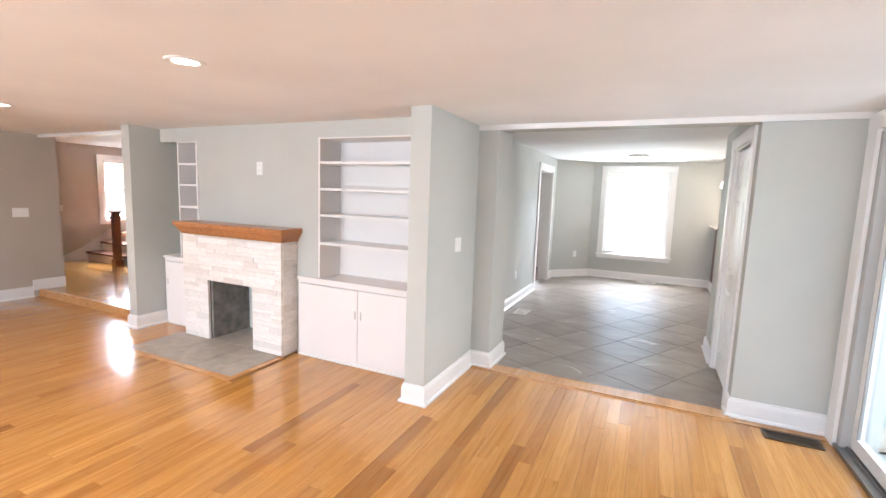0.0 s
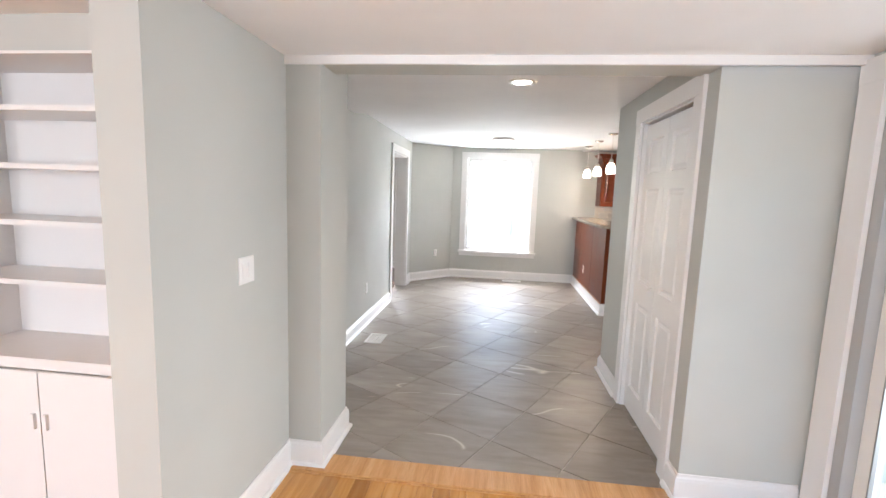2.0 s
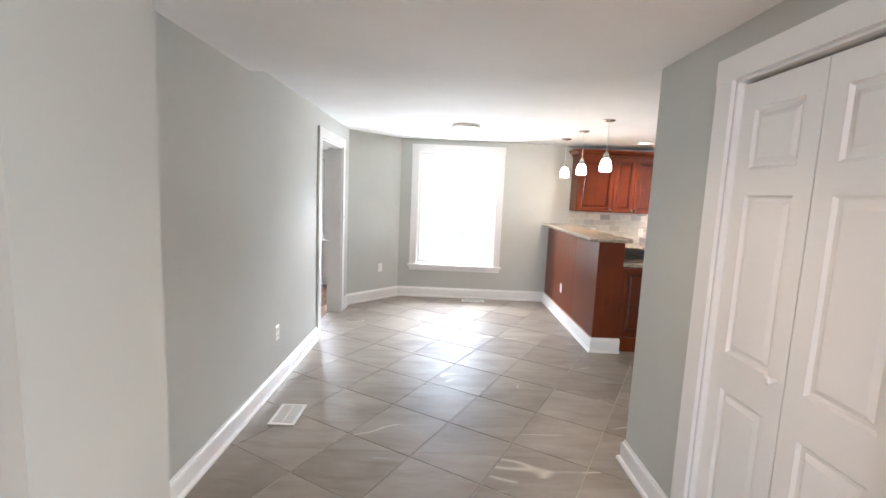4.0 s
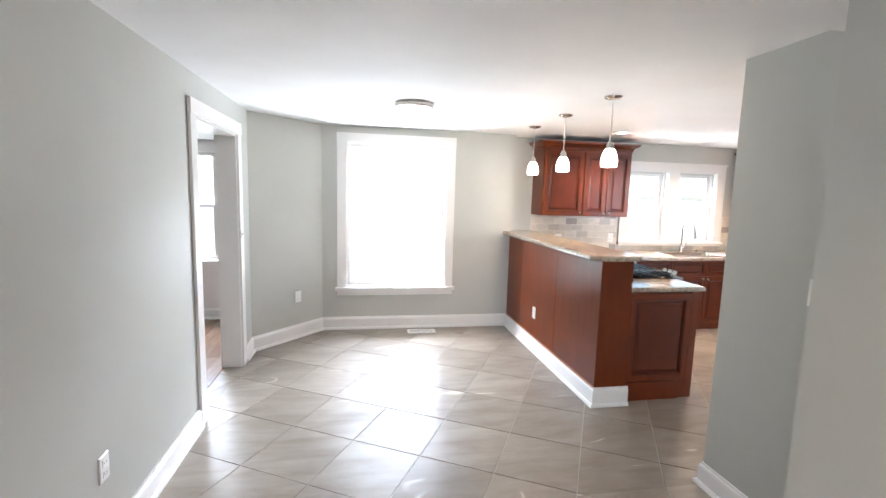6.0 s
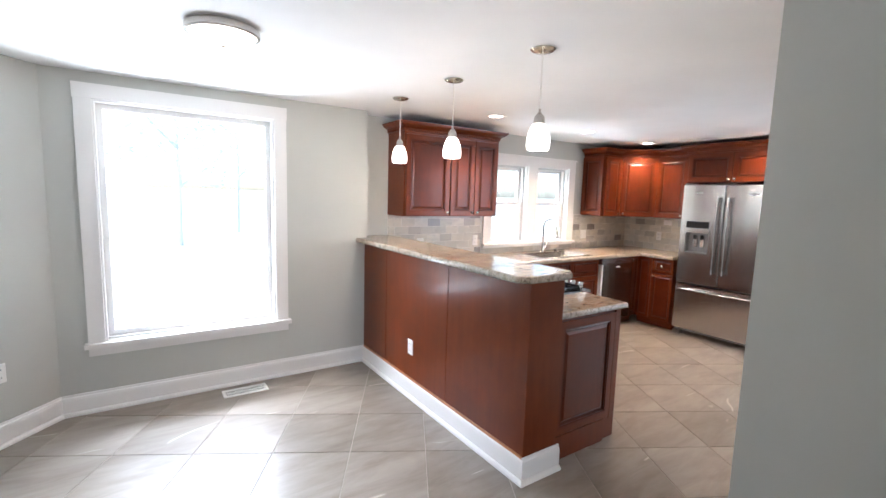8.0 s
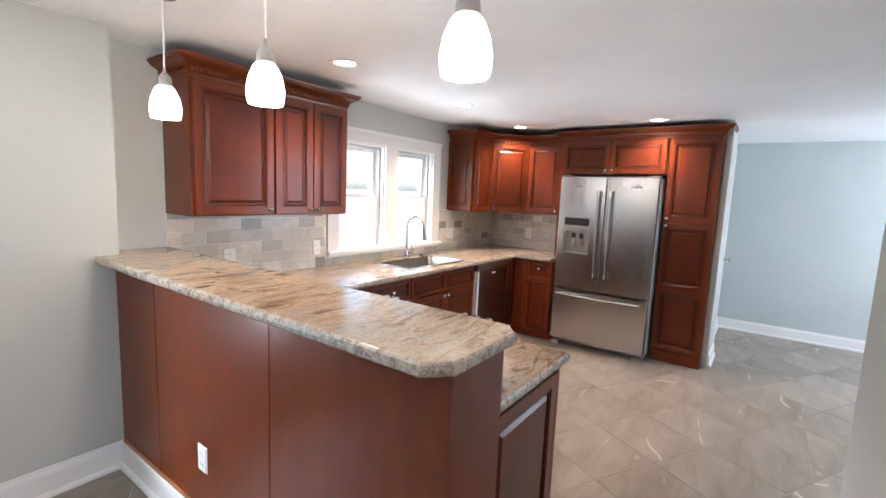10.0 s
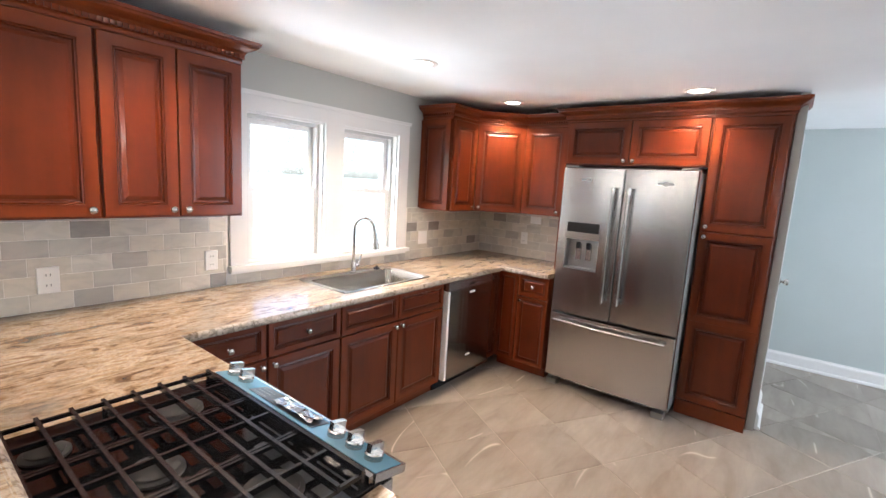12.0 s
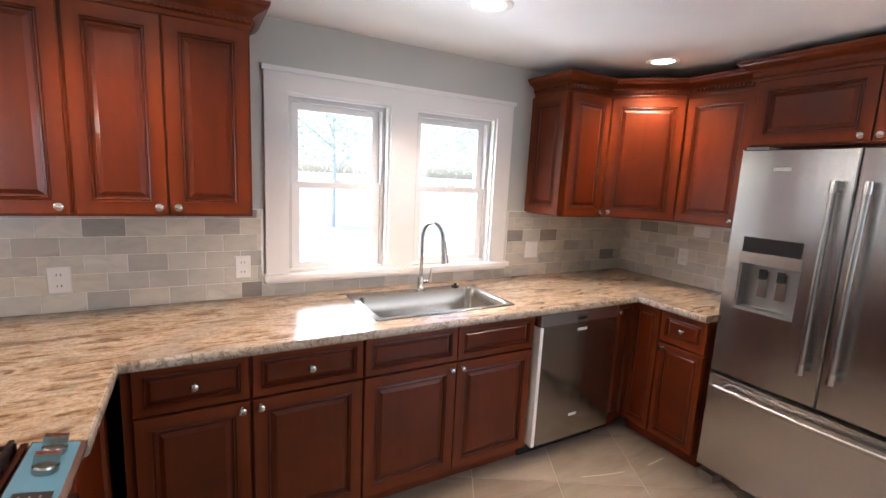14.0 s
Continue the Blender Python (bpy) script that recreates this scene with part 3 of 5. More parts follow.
def window(name, at, w, h, panes, cw=0.1, depth=0.14, mid=False, label=""):
    ob = tagged(new(name), kind="structure")
    ob.matrix_basis = at
    bm = bmesh.new()
    casing(bm, w, h, cw)
    part("casing", bm, TRIM, ob, bevel=0.003)
    part("window_sill", boxes((-cw - 0.02, w + cw + 0.02, -0.055, 0.03, -0.035, -0.003), (-cw, w + cw, -0.02, -0.002, -0.095, -0.035)), TRIM, ob, bevel=0.005)
    part("jamb", boxes((0, 0.012, 0, depth, 0, h), (w - 0.012, w, 0, depth, 0, h), (0.012, w - 0.012, 0, depth, h - 0.012, h), (0.012, w - 0.012, 0.03, depth, 0, 0.012)), TRIM, ob)
    if not mid:
        s = 0.05
        y0, y1 = 0.07, 0.11
        part("sash", boxes((0.012, s, y0, y1, 0.012, h - 0.012), (w - s, w - 0.012, y0, y1, 0.012, h - 0.012), (s, w - s, y0, y1, 0.012, s), (s, w - s, y0, y1, h - s, h - 0.012)), TRIM, ob, bevel=0.003)
        g = part("pane", boxes((s, w - s, 0.088, 0.092, s, h - s)), GLASS, ob)
        g.visible_shadow = False
    else:
        s = 0.045
        for lab, y0, y1, z0, z1 in (("upper_sash", 0.085, 0.115, h * 0.5 - 0.015, h - 0.012), ("lower_sash", 0.05, 0.08, 0.012, h * 0.5 + 0.02)):
            x0, x1 = 0.035, w - 0.035
            sash = part(lab, boxes((x0, x0 + s, y0, y1, z0, z1), (x1 - s, x1, y0, y1, z0, z1), (x0 + s, x1 - s, y0, y1, z0, z0 + s * 0.8), (x0 + s, x1 - s, y0, y1, z1 - s * 0.8, z1)), TRIM, ob, bevel=0.002)
            g = part("pane", boxes((x0 + s, x1 - s, (y0 + y1) / 2 - 0.002, (y0 + y1) / 2 + 0.002, z0 + s * 0.8, z1 - s * 0.8)), GLASS, sash)
            g.visible_shadow = False
        part("side_track", boxes((0.012, 0.035, 0.04, 0.12, 0.012, h - 0.012), (w - 0.035, w - 0.012, 0.04, 0.12, 0.012, h - 0.012), (0.035, w - 0.035, 0.04, 0.12, h - 0.03, h - 0.012)), TRACK, ob)
        part("sash_lock", boxes((w / 2 - 0.03, w / 2 + 0.03, 0.045, 0.07, h * 0.5 + 0.02, h * 0.5 + 0.035)), PLASTIC, ob, bevel=0.003)
    return ob


window("window_dining", pose(1.07, NY, 0.495), 1.14, 1.63, 1, 0.095, 0.19)
# the kitchen pair shares one casing
kw = tagged(new("window_kitchen"), kind="structure")
kw.matrix_basis = pose(4.65, KY, 1.03)


def kitchen_sashes(parent, dx, w, h):
    part("jamb", boxes((dx, dx + 0.012, 0, 0.16, 0, h), (dx + w - 0.012, dx + w, 0, 0.16, 0, h), (dx + 0.012, dx + w - 0.012, 0, 0.16, h - 0.012, h), (dx + 0.012, dx + w - 0.012, 0.03, 0.16, 0, 0.012)), TRIM, parent)
    s = 0.042
    for lab, y0, y1, z0, z1 in (("upper_sash", 0.085, 0.115, h * 0.5 - 0.015, h - 0.035), ("lower_sash", 0.05, 0.08, 0.012, h * 0.5 + 0.02)):
        x0, x1 = dx + 0.035, dx + w - 0.035
        sash = part(lab, boxes((x0, x0 + s, y0, y1, z0, z1), (x1 - s, x1, y0, y1, z0, z1), (x0 + s, x1 - s, y0, y1, z0, z0 + s * 0.8), (x0 + s, x1 - s, y0, y1, z1 - s * 0.8, z1)), TRIM, parent, bevel=0.002)
        g = part("pane", boxes((x0 + s, x1 - s, (y0 + y1) / 2 - 0.002, (y0 + y1) / 2 + 0.002, z0 + s * 0.8, z1 - s * 0.8)), GLASS, sash)
        g.visible_shadow = False
    part("side_track", boxes((dx + 0.012, dx + 0.035, 0.04, 0.12, 0.012, h - 0.012), (dx + w - 0.035, dx + w - 0.012, 0.04, 0.12, 0.012, h - 0.012), (dx + 0.035, dx + w - 0.035, 0.04, 0.12, h - 0.035, h - 0.012)), TRACK, parent)
    part("sash_lock", boxes((dx + w / 2 - 0.025, dx + w / 2 + 0.025, 0.045, 0.075, h * 0.5 + 0.021, h * 0.5 + 0.033)), PLASTIC, parent, bevel=0.003)


kitchen_sashes(kw, 0, 0.565, 0.925)
kitchen_sashes(kw, 0.725, 0.565, 0.925)
part("casing", boxes((-0.105, 0, -0.022, -0.002, 0, 0.925), (0.565, 0.725, -0.022, -0.002, 0, 0.925), (1.29, 1.41, -0.022, -0.002, 0, 0.925), (-0.105, 1.41, -0.022, -0.002, 0.925, 1.025), (-0.115, 1.42, -0.034, -0.002, 1.015, 1.038)), TRIM, kw, bevel=0.003)
part("window_sill", boxes((-0.12, 1.43, -0.06, 0.03, -0.03, -0.001), (-0.105, 1.41, -0.024, -0.002, -0.05, -0.03)), TRIM, kw, bevel=0.005)
window("window_side_room", pose(-1.45, 10.3, 0.72), 1.03, 1.28, 2, 0.09, 0.14, mid=True)
window("window_stair", pose(SX, 5.32, 0.85, 0, 0, 90), 0.93, 1.13, 2, 0.1, 0.14, mid=True)

# sliding door
sd = tagged(new("door_sliding"), kind="structure")
sd.matrix_basis = pose(3.15, 3.84, 0, 0, 0, -90)
part("casing", boxes((-0.13, 0, -0.025, -0.002, 0, 2.02), (1.97, 2.08, -0.025, -0.002, 0, 2.02), (-0.13, 2.08, -0.028, -0.002, 2.02, 2.12)), TRIM, sd, bevel=0.003)
part("door_frame", boxes((0, 0.055, 0.0, 0.13, 0.03, 2.0), (1.915, 1.97, 0.0, 0.13, 0.03, 2.0), (0.055, 1.915, 0.0, 0.13, 1.95, 2.0)), DOORMETAL, sd, bevel=0.003)
part("track", boxes((0.0, 1.97, -0.02, 0.13, 0.002, 0.03), (0.055, 1.915, 0.03, 0.036, 0.03, 0.045), (0.055, 1.915, 0.085, 0.091, 0.03, 0.045)), ALU, sd)
for x0, x1, y0 in ((0.06, 1.0, 0.05), (0.95, 1.91, 0.012)):
    leaf = part("door_leaf", boxes((x0, x0 + 0.07, y0, y0 + 0.035, 0.045, 1.95), (x1 - 0.07, x1, y0, y0 + 0.035, 0.045, 1.95), (x0 + 0.07, x1 - 0.07, y0, y0 + 0.035, 0.045, 0.13), (x0 + 0.07, x1 - 0.07, y0, y0 + 0.035, 1.88, 1.95)), PLASTIC, sd, bevel=0.003)
    g = part("pane", boxes((x0 + 0.07, x1 - 0.07, y0 + 0.015, y0 + 0.02, 0.13, 1.88)), GLASS, leaf)
    g.visible_shadow = False
    part("gasket", boxes((x0 + 0.07, x0 + 0.078, y0 - 0.003, y0 + 0.014, 0.13, 1.88), (x1 - 0.078, x1 - 0.07, y0 - 0.003, y0 + 0.014, 0.13, 1.88)), ALU, leaf)

PANEL6 = [(0.0, 0.012), (0.006, 0.006), (0.02, 0.006), (0.034, 0.013), (0.034, 0.013)]


def bifold_leaf(w, h):
    """Half of a six-panel door, seen from -y: a slab with three moulded panels."""
    bm = bmesh.new()
    st = 0.075
    rows = [(0.17, 0.78), (0.93, 1.56), (1.66, h - 0.1)]
    zs = [0] + [z for r in rows for z in r] + [h]
    box(bm, 0, w, 0.012, 0.03, 0, h)
    for x0, x1 in ((0, st), (w - st, w)):
        box(bm, x0, x1, -0.004, 0.012, 0, h)
    for a, b in ((0, rows[0][0]), (rows[0][1], rows[1][0]), (rows[1][1], rows[2][0]), (rows[2][1], h)):
        box(bm, st, w - st, -0.004, 0.012, a, b)
    for a, b in rows:
        sub = bmesh.new()
        nested(sub, w - 2 * st, b - a, [(0.0005, 0.003), (0.010, -0.007), (0.022, -0.007), (0.040, 0.002)], back=0.011)
        me = bpy.data.meshes.new("tmp")
        bmesh.ops.translate(sub, verts=sub.verts, vec=(st, 0, a))
        sub.to_mesh(me)
        sub.free()
        bm.from_mesh(me)
        bpy.data.meshes.remove(me)
    return bm


bf = tagged(new("door_bifold"), kind="structure")
bf.matrix_basis = pose(2.575, 5.05, 0, 0, 0, -90)
part("casing", boxes((-0.1, 0, -0.02, -0.002, 0, 2.02), (0.83, 0.93, -0.02, -0.002, 0, 2.02), (-0.102, 0.932, -0.023, -0.002, 2.02, 2.115)), TRIM, bf, bevel=0.003)
part("jamb", boxes((0, 0.01, 0, 0.14, 0, 2.02), (0.82, 0.83, 0, 0.14, 0, 2.02), (0.01, 0.82, 0, 0.14, 2.01, 2.02)), TRIM, bf)
for i in (0, 1):
    leaf = part("door_leaf", bifold_leaf(0.39, 1.985), TRIM, bf, at=pose(0.012 + i * 0.395, 0.03, 0.012))
    if i == 0:
        b = bmesh.new()
        lathe(b, [(0, 0.04), (0.012, 0.038), (0.017, 0.03), (0.014, 0.02), (0.008, 0.012), (0.008, 0.0)], pose(0.352, -0.004, 0.93, 90), 14)
        part("knob", b, TRIM, leaf, "white round knob", smooth=True)
# Dark sheet behind the leaves stands for the unlit closet.
solid("closet_inside", boxes((2.76, 2.78, 4.16, 5.56, 0, 2.3)), DARKGAP)

# doorway of the side room, and its open door
dw = tagged(new("doorway_side_room"), kind="structure")
dw.matrix_basis = pose(WX, 7.74, 0, 0, 0, 90)
part("casing", boxes((-0.1, 0, -0.02, -0.002, 0, 2.03), (0.96, 1.06, -0.02, -0.002, 0, 2.03), (-0.102, 1.062, -0.024, -0.002, 2.03, 2.13)), TRIM, dw, bevel=0.003)
part("jamb", boxes((0, 0.015, -0.002, 0.165, 0, 2.03), (0.945, 0.96, -0.002, 0.165, 0, 2.03), (0.015, 0.945, -0.002, 0.165, 2.015, 2.03)), TRIM, dw)

# opening of the east room
solid("doorway_east_room", boxes((7.47, 7.56, 7.345, 7.53, 0, 2.1)), TRIM, 0.004)
kn = bmesh.new()
lathe(kn, [(0, 0.055), (0.02, 0.052), (0.027, 0.04), (0.022, 0.027), (0.01, 0.02), (0.01, 0.006), (0.028, 0.004), (0.028, 0)], pose(7.51, 7.345, 1.0, 90), 16)
tagged(part("door_knob", kn, NICKEL, None, "round satin nickel knob on a white door edge", smooth=True), category="door knob")

# ---- electrical plates, grilles ----


def plate(label, at, w=0.072, h=0.116, kind_="outlet", n=1):
    ob = thing("wall_outlet" if kind_ == "outlet" else "light_switch", label, "outlet" if kind_ == "outlet" else "light switch", at)
    bm = bmesh.new()
    nested(bm, w, h, [(0, 0.003), (0.004, 0.0065)])
    bmesh.ops.translate(bm, verts=bm.verts, vec=(-w / 2, 0, -h / 2))
    part("cover_plate", bm, PLASTIC, ob)
    for i in range(n):
        cx = (i - (n - 1) / 2) * 0.046
        if kind_ == "outlet":
            for cz in (-0.024, 0.024):
                f = part("socket_face", boxes((cx - 0.017, cx + 0.017, -0.0085, -0.006, cz - 0.014, cz + 0.014)), PLASTIC, ob, bevel=0.001)
                # Flat dark boxes draw the shade inside the slots.
                part("slot", boxes((cx - 0.009, cx - 0.006, -0.0088, -0.0084, cz - 0.004, cz + 0.006), (cx + 0.006, cx + 0.009, -0.0088, -0.0084, cz - 0.004, cz + 0.006)), DARKGAP, f)
        elif kind_ == "toggle":
            part("toggle", boxes((cx - 0.005, cx + 0.005, -0.018, -0.006, -0.004, 0.012)), PLASTIC, ob, bevel=0.002)
        else:
            rw, rh = (0.016, 0.033) if h > 0.1 else (0.033, 0.016)
            part("rocker", boxes((cx - rw, cx + rw, -0.010, -0.006, -rh, rh)), PLASTIC, ob, bevel=0.002)
    return ob


EAST, NORTH, WEST, SOUTH = 90, 0, -90, 180   # turn of a plate on a wall that faces east, south, west, north
plate("white rocker switch plate on the grey wall end beside the opening", pose(0.54, 3.572, 1.142, 0, 0, EAST), 0.116, 0.116, "switch", 2)
plate("white outlet plate high on the grey chimney wall above the mantel", pose(-1.475, 3.42, 1.728), 0.08, 0.125)
plate("white outlet low on the grey passage wall", pose(WX, 6.56, 0.41, 0, 0, EAST))
plate("white outlet low on the slanted grey wall", pose(0.585, 9.435, 0.458, 0, 0, 45))
plate("white outlet on the cherry peninsula panel", pose(2.998, 8.85, 0.395, 0, 0, WEST))
plate("small white catch plate on the white casing of the side doorway", pose(WX + 0.021, 8.715, 1.185, 0, 0, EAST), 0.03, 0.065, "toggle")
plate("white toggle switch on the grey wall end by the kitchen", pose(3.15, 6.15, 1.205, 0, 0, WEST), kind_="toggle")
plate("white outlet on the marble backsplash by the peninsula", pose(3.715, KY - 0.012, 1.056), 0.082, 0.122)
plate("white outlet on the marble backsplash beside the window", pose(4.435, KY - 0.012, 1.075))
plate("white blank plate on the marble backsplash past the window", pose(6.30, KY - 0.012, 1.10), 0.116, 0.116, "switch", 2)
plate("white outlet mounted sideways under the corner upper cabinet", pose(EX - 0.012, 9.294, 1.29, 0, 0, WEST), 0.116, 0.072, "switch")
plate("white outlet on the marble backsplash behind the corner worktop", pose(EX - 0.012, 9.405, 1.10, 0, 0, WEST))
plate("white switch plate on the taupe wall of the living room", pose(W_X, 3.17, 1.125, 0, 0, EAST), 0.165, 0.116, "switch", 3)
plate("white switch plate on the stair hall wall", pose(SX, 4.58, 1.07, 0, 0, EAST), 0.12, 0.116, "switch", 2)


def grille(label, at, w, d, material, slats, frame_w=0.018):
    ob = thing("floor_vent", label, "floor vent", at)
    part("frame", boxes((0, w, 0, frame_w, 0, 0.008), (0, w, d - frame_w, d, 0, 0.008), (0, frame_w, frame_w, d - frame_w, 0, 0.008), (w - frame_w, w, frame_w, d - frame_w, 0, 0.008)), material, ob, bevel=0.002)
    # Dark sheet under the slats stands for the shade down the duct.
    part("duct", boxes((frame_w, w - frame_w, frame_w, d - frame_w, -0.002, 0.001)), DARKGAP, ob)
    me = None
    for i in range(slats):
        x = frame_w + (w - 2 * frame_w) * (i + 0.5) / slats
        if me is None:
            me = mesh_of("slat", boxes((-0.0022, 0.0022, frame_w, d - frame_w, 0.001, 0.006)), material)
        s = new("slat", me)
        s.parent, s.location = ob, (x, 0, 0)
    part("rib", boxes((frame_w, w - frame_w, d / 2 - 0.003, d / 2 + 0.003, 0.001, 0.0065)), material, ob)
    return ob


grille("bronze floor register in the oak floor by the sliding door", pose(2.75, 3.74, 0.0), 0.32, 0.14, BRONZE, 26)
grille("white floor register in the grey tiles by the passage wall", pose(0.535, 5.94, 0.001, 0, 0, 90), 0.28, 0.17, PLASTIC, 22)
grille("white floor register in the grey tiles under the dining window", pose(1.77, 9.50, 0.001), 0.32, 0.13, PLASTIC, 26)

# ---- lamps ----


def can_light(x, y, z, label, power=12, group=""):
    ob = thing("recessed_light", label, "ceiling light", pose(x, y, z), group)
    bm = bmesh.new()
    lathe(bm, [(0.058, 0.0), (0.064, -0.006), (0.082, -0.007), (0.092, -0.003), (0.094, 0.0)], seg=32)
    part("trim_ring", bm, PLASTIC, ob, smooth=True)
    bm = bmesh.new()
    lathe(bm, [(0, -0.003), (0.05, -0.003), (0.06, -0.001)], seg=24)
    part("lens", bm, CANLIGHT, ob)
    d = bpy.data.lights.new("recessed_bulb", "SPOT")
    d.energy, d.color, d.spot_size, d.spot_blend, d.shadow_soft_size = power * LAMP, (1.0, 0.72, 0.47), radians(130), 0.7, 0.05
    lo = new("recessed_bulb", d)
    lo.matrix_world = pose(x, y, z - 0.02)
    return ob


LIT = "round white recessed ceiling light, lit"
can_light(1.73, 4.84, CH, LIT + ", in the passage ceiling", 9)
can_light(-0.17, 1.77, CL, LIT + ", in the living room ceiling", 16, "living room ceiling lights")
can_light(-2.88, 2.08, CL, LIT + ", in the living room ceiling", 16, "living room ceiling lights")
# This third can is unseen, added to the two known ones.
can_light(-1.6, -0.9, CL, LIT + ", in the living room ceiling", 16, "living room ceiling lights")
can_light(4.02, 9.16, CD, LIT + ", over the corner worktop", 34, "kitchen ceiling lights")
can_light(5.35, 9.2, CD, LIT + ", over the sink", 40, "kitchen ceiling lights")
can_light(6.63, 9.3, CD, LIT + ", before the corner cabinet", 34, "kitchen ceiling lights")
can_light(6.67, 7.93, CD, LIT + ", before the refrigerator", 34, "kitchen ceiling lights")

fl = thing("flush_ceiling_light", "round flush ceiling light, nickel rim, opal glass, lit", "ceiling light", pose(1.66, 8.30, CD))
bm = bmesh.new()
lathe(bm, [(0.0, 0), (0.15, 0), (0.158, -0.008), (0.158, -0.032), (0.146, -0.038), (0.138, -0.03)], seg=40)
part("rim", bm, NICKEL, fl, smooth=True)
bm = bmesh.new()
lathe(bm, [(0.142, -0.032), (0.132, -0.046), (0.10, -0.062), (0.055, -0.073), (0.0, -0.077)], seg=36)
part("glass_bowl", bm, SHADE, fl, "frosted opal glass", smooth=True)
bm = bmesh.new()
lathe(bm, [(0.009, -0.076), (0.011, -0.082), (0.006, -0.088), (0.008, -0.094), (0.0, -0.10)], seg=12)
part("finial", bm, NICKEL, fl, smooth=True)


def pendant(z_shade):
    ob = thing("pendant_lamp", "small lit pendant lamp with an opal glass shade", "pendant lamp", None, "pendants over the peninsula")
    bm = bmesh.new()
    lathe(bm, [(0, 0), (0.058, 0), (0.062, -0.004), (0.05, -0.014), (0.022, -0.02), (0.008, -0.024), (0.0, -0.026)], seg=28)
    part("canopy", bm, NICKEL, ob, smooth=True)
    bm = bmesh.new()
    tube(bm, [(0, 0, -0.02), (0, 0, z_shade + 0.05)], 0.0035, 8)
    part("rod", bm, PLASTIC, ob)
    bm = bmesh.new()
    lathe(bm, [(0, 0.075), (0.005, 0.073), (0.006, 0.058), (0.012, 0.05), (0.024, 0.036), (0.028, 0.018), (0.028, 0.0), (0, 0)], pose(0, 0, z_shade), 20)
    part("socket_cap", bm, NICKEL, ob, smooth=True)
    bm = bmesh.new()
    lathe(bm, [(0.026, 0.002), (0.038, -0.012), (0.052, -0.045), (0.059, -0.085), (0.057, -0.115), (0.052, -0.128), (0.048, -0.128), (0.053, -0.11), (0.055, -0.085), (0.048, -0.045), (0.03, -0.012)], pose(0, 0, z_shade), 28)
    part("shade", bm, SHADE, ob, "milky glass shade", smooth=True)
    return ob


p0 = pendant(-0.36)
p0.matrix_basis = pose(2.99, 9.07, CD)
copy_thing(p0, pose(2.99, 8.36, CD))
copy_thing(p0, pose(2.99, 7.60, CD))
for y in (9.07, 8.36, 7.60):
    d = bpy.data.lights.new("pendant_bulb", "POINT")
    d.energy, d.color, d.shadow_soft_size = 3 * LAMP, (1.0, 0.82, 0.62), 0.04
    new("pendant_bulb", d).matrix_world = pose(2.99, y, CD - 0.53)

# ---- living room: fireplace and built-ins ----
FX0, FX1, FY = -2.345, -1.015, 3.22
fp = thing("fireplace", "fireplace faced with whitewashed stacked stone, its dark firebox open", "fireplace", pose(-1.7, 3.4, 0))


def loc(bm, v):
    bmesh.ops.translate(bm, verts=bm.verts, vec=v)
    return bm


fx = lambda bm: loc(bm, (1.7, -3.4, 0))
part("core", fx(boxes((FX0 + 0.02, -2.04, FY + 0.025, 3.42, 0, 1.06), (-1.33, FX1 - 0.02, FY + 0.025, 3.42, 0, 1.06), (-2.04, -1.33, FY + 0.025, 3.42, 0.65, 1.06))), BSGROUT, fp)
bm = bmesh.new()
for b in ((-2.04, -1.985, FY + 0.03, 3.9, 0.0, 0.66), (-1.38, -1.33, FY + 0.03, 3.9, 0.0, 0.66), (-1.985, -1.38, 3.84, 3.9, 0.0, 0.66), (-1.985, -1.38, FY + 0.05, 3.84, 0.62, 0.66)):
    box(bm, *b)
part("firebox", fx(bm), SOOT, fp)
part("firebox_side", fx(boxes((-1.985, -1.965, FY + 0.035, 3.84, 0.018, 0.62))), FIREBRICK, fp)
part("firebox_side", fx(boxes((-1.40, -1.38, FY + 0.035, 3.84, 0.018, 0.62))), FIREBRICK, fp)
part("firebox_floor", fx(boxes((-1.985, -1.38, FY + 0.03, 3.84, 0.0, 0.018))), HEARTH, fp)
rs = random.Random(4)
rows = []
z = 0.018
while z < 1.05:
    h = min(rs.choice((0.036, 0.044, 0.052, 0.062)), 1.062 - z)
    rows.append((z, h))
    z += h
stones = []
for z, h in rows:
    x = FX0
    while x < FX1 - 0.01:
        w = rs.uniform(0.16, 0.42)
        x2 = min(x + w, FX1)
        if FX1 - x2 < 0.06:
            x2 = FX1
        if z + h * 0.5 < 0.625:
            if x < -1.985 < x2:
                x2 = -1.985
            if -1.985 <= x < -1.38:
                x = -1.38
                x2 = min(x + w, FX1)
        stones.append((x, x2, FY - rs.uniform(0.0, 0.004), FY + 0.024, z, z + h))
        x = x2
    y = FY + 0.024
    while y < 3.41:
        y2 = min(y + rs.uniform(0.08, 0.2), 3.418)
        d = rs.uniform(0.0, 0.004)
        stones.append((FX1 - 0.02, FX1 + d, y, y2, z, z + h))
        y = y2
for a in stones:
    bm = boxes((a[0] + 0.0006, a[1] - 0.0006, a[2], a[3], a[4] + 0.0005, a[5] - 0.0005))
    c = ((a[0] + a[1]) / 2, (a[2] + a[3]) / 2, (a[4] + a[5]) / 2)
    loc(bm, (-c[0], -c[1], -c[2]))
    part("stone", bm, STONE, fp, bevel=0.0015, at=pose(c[0] + 1.7, c[1] - 3.4, c[2]))
bm = bmesh.new()
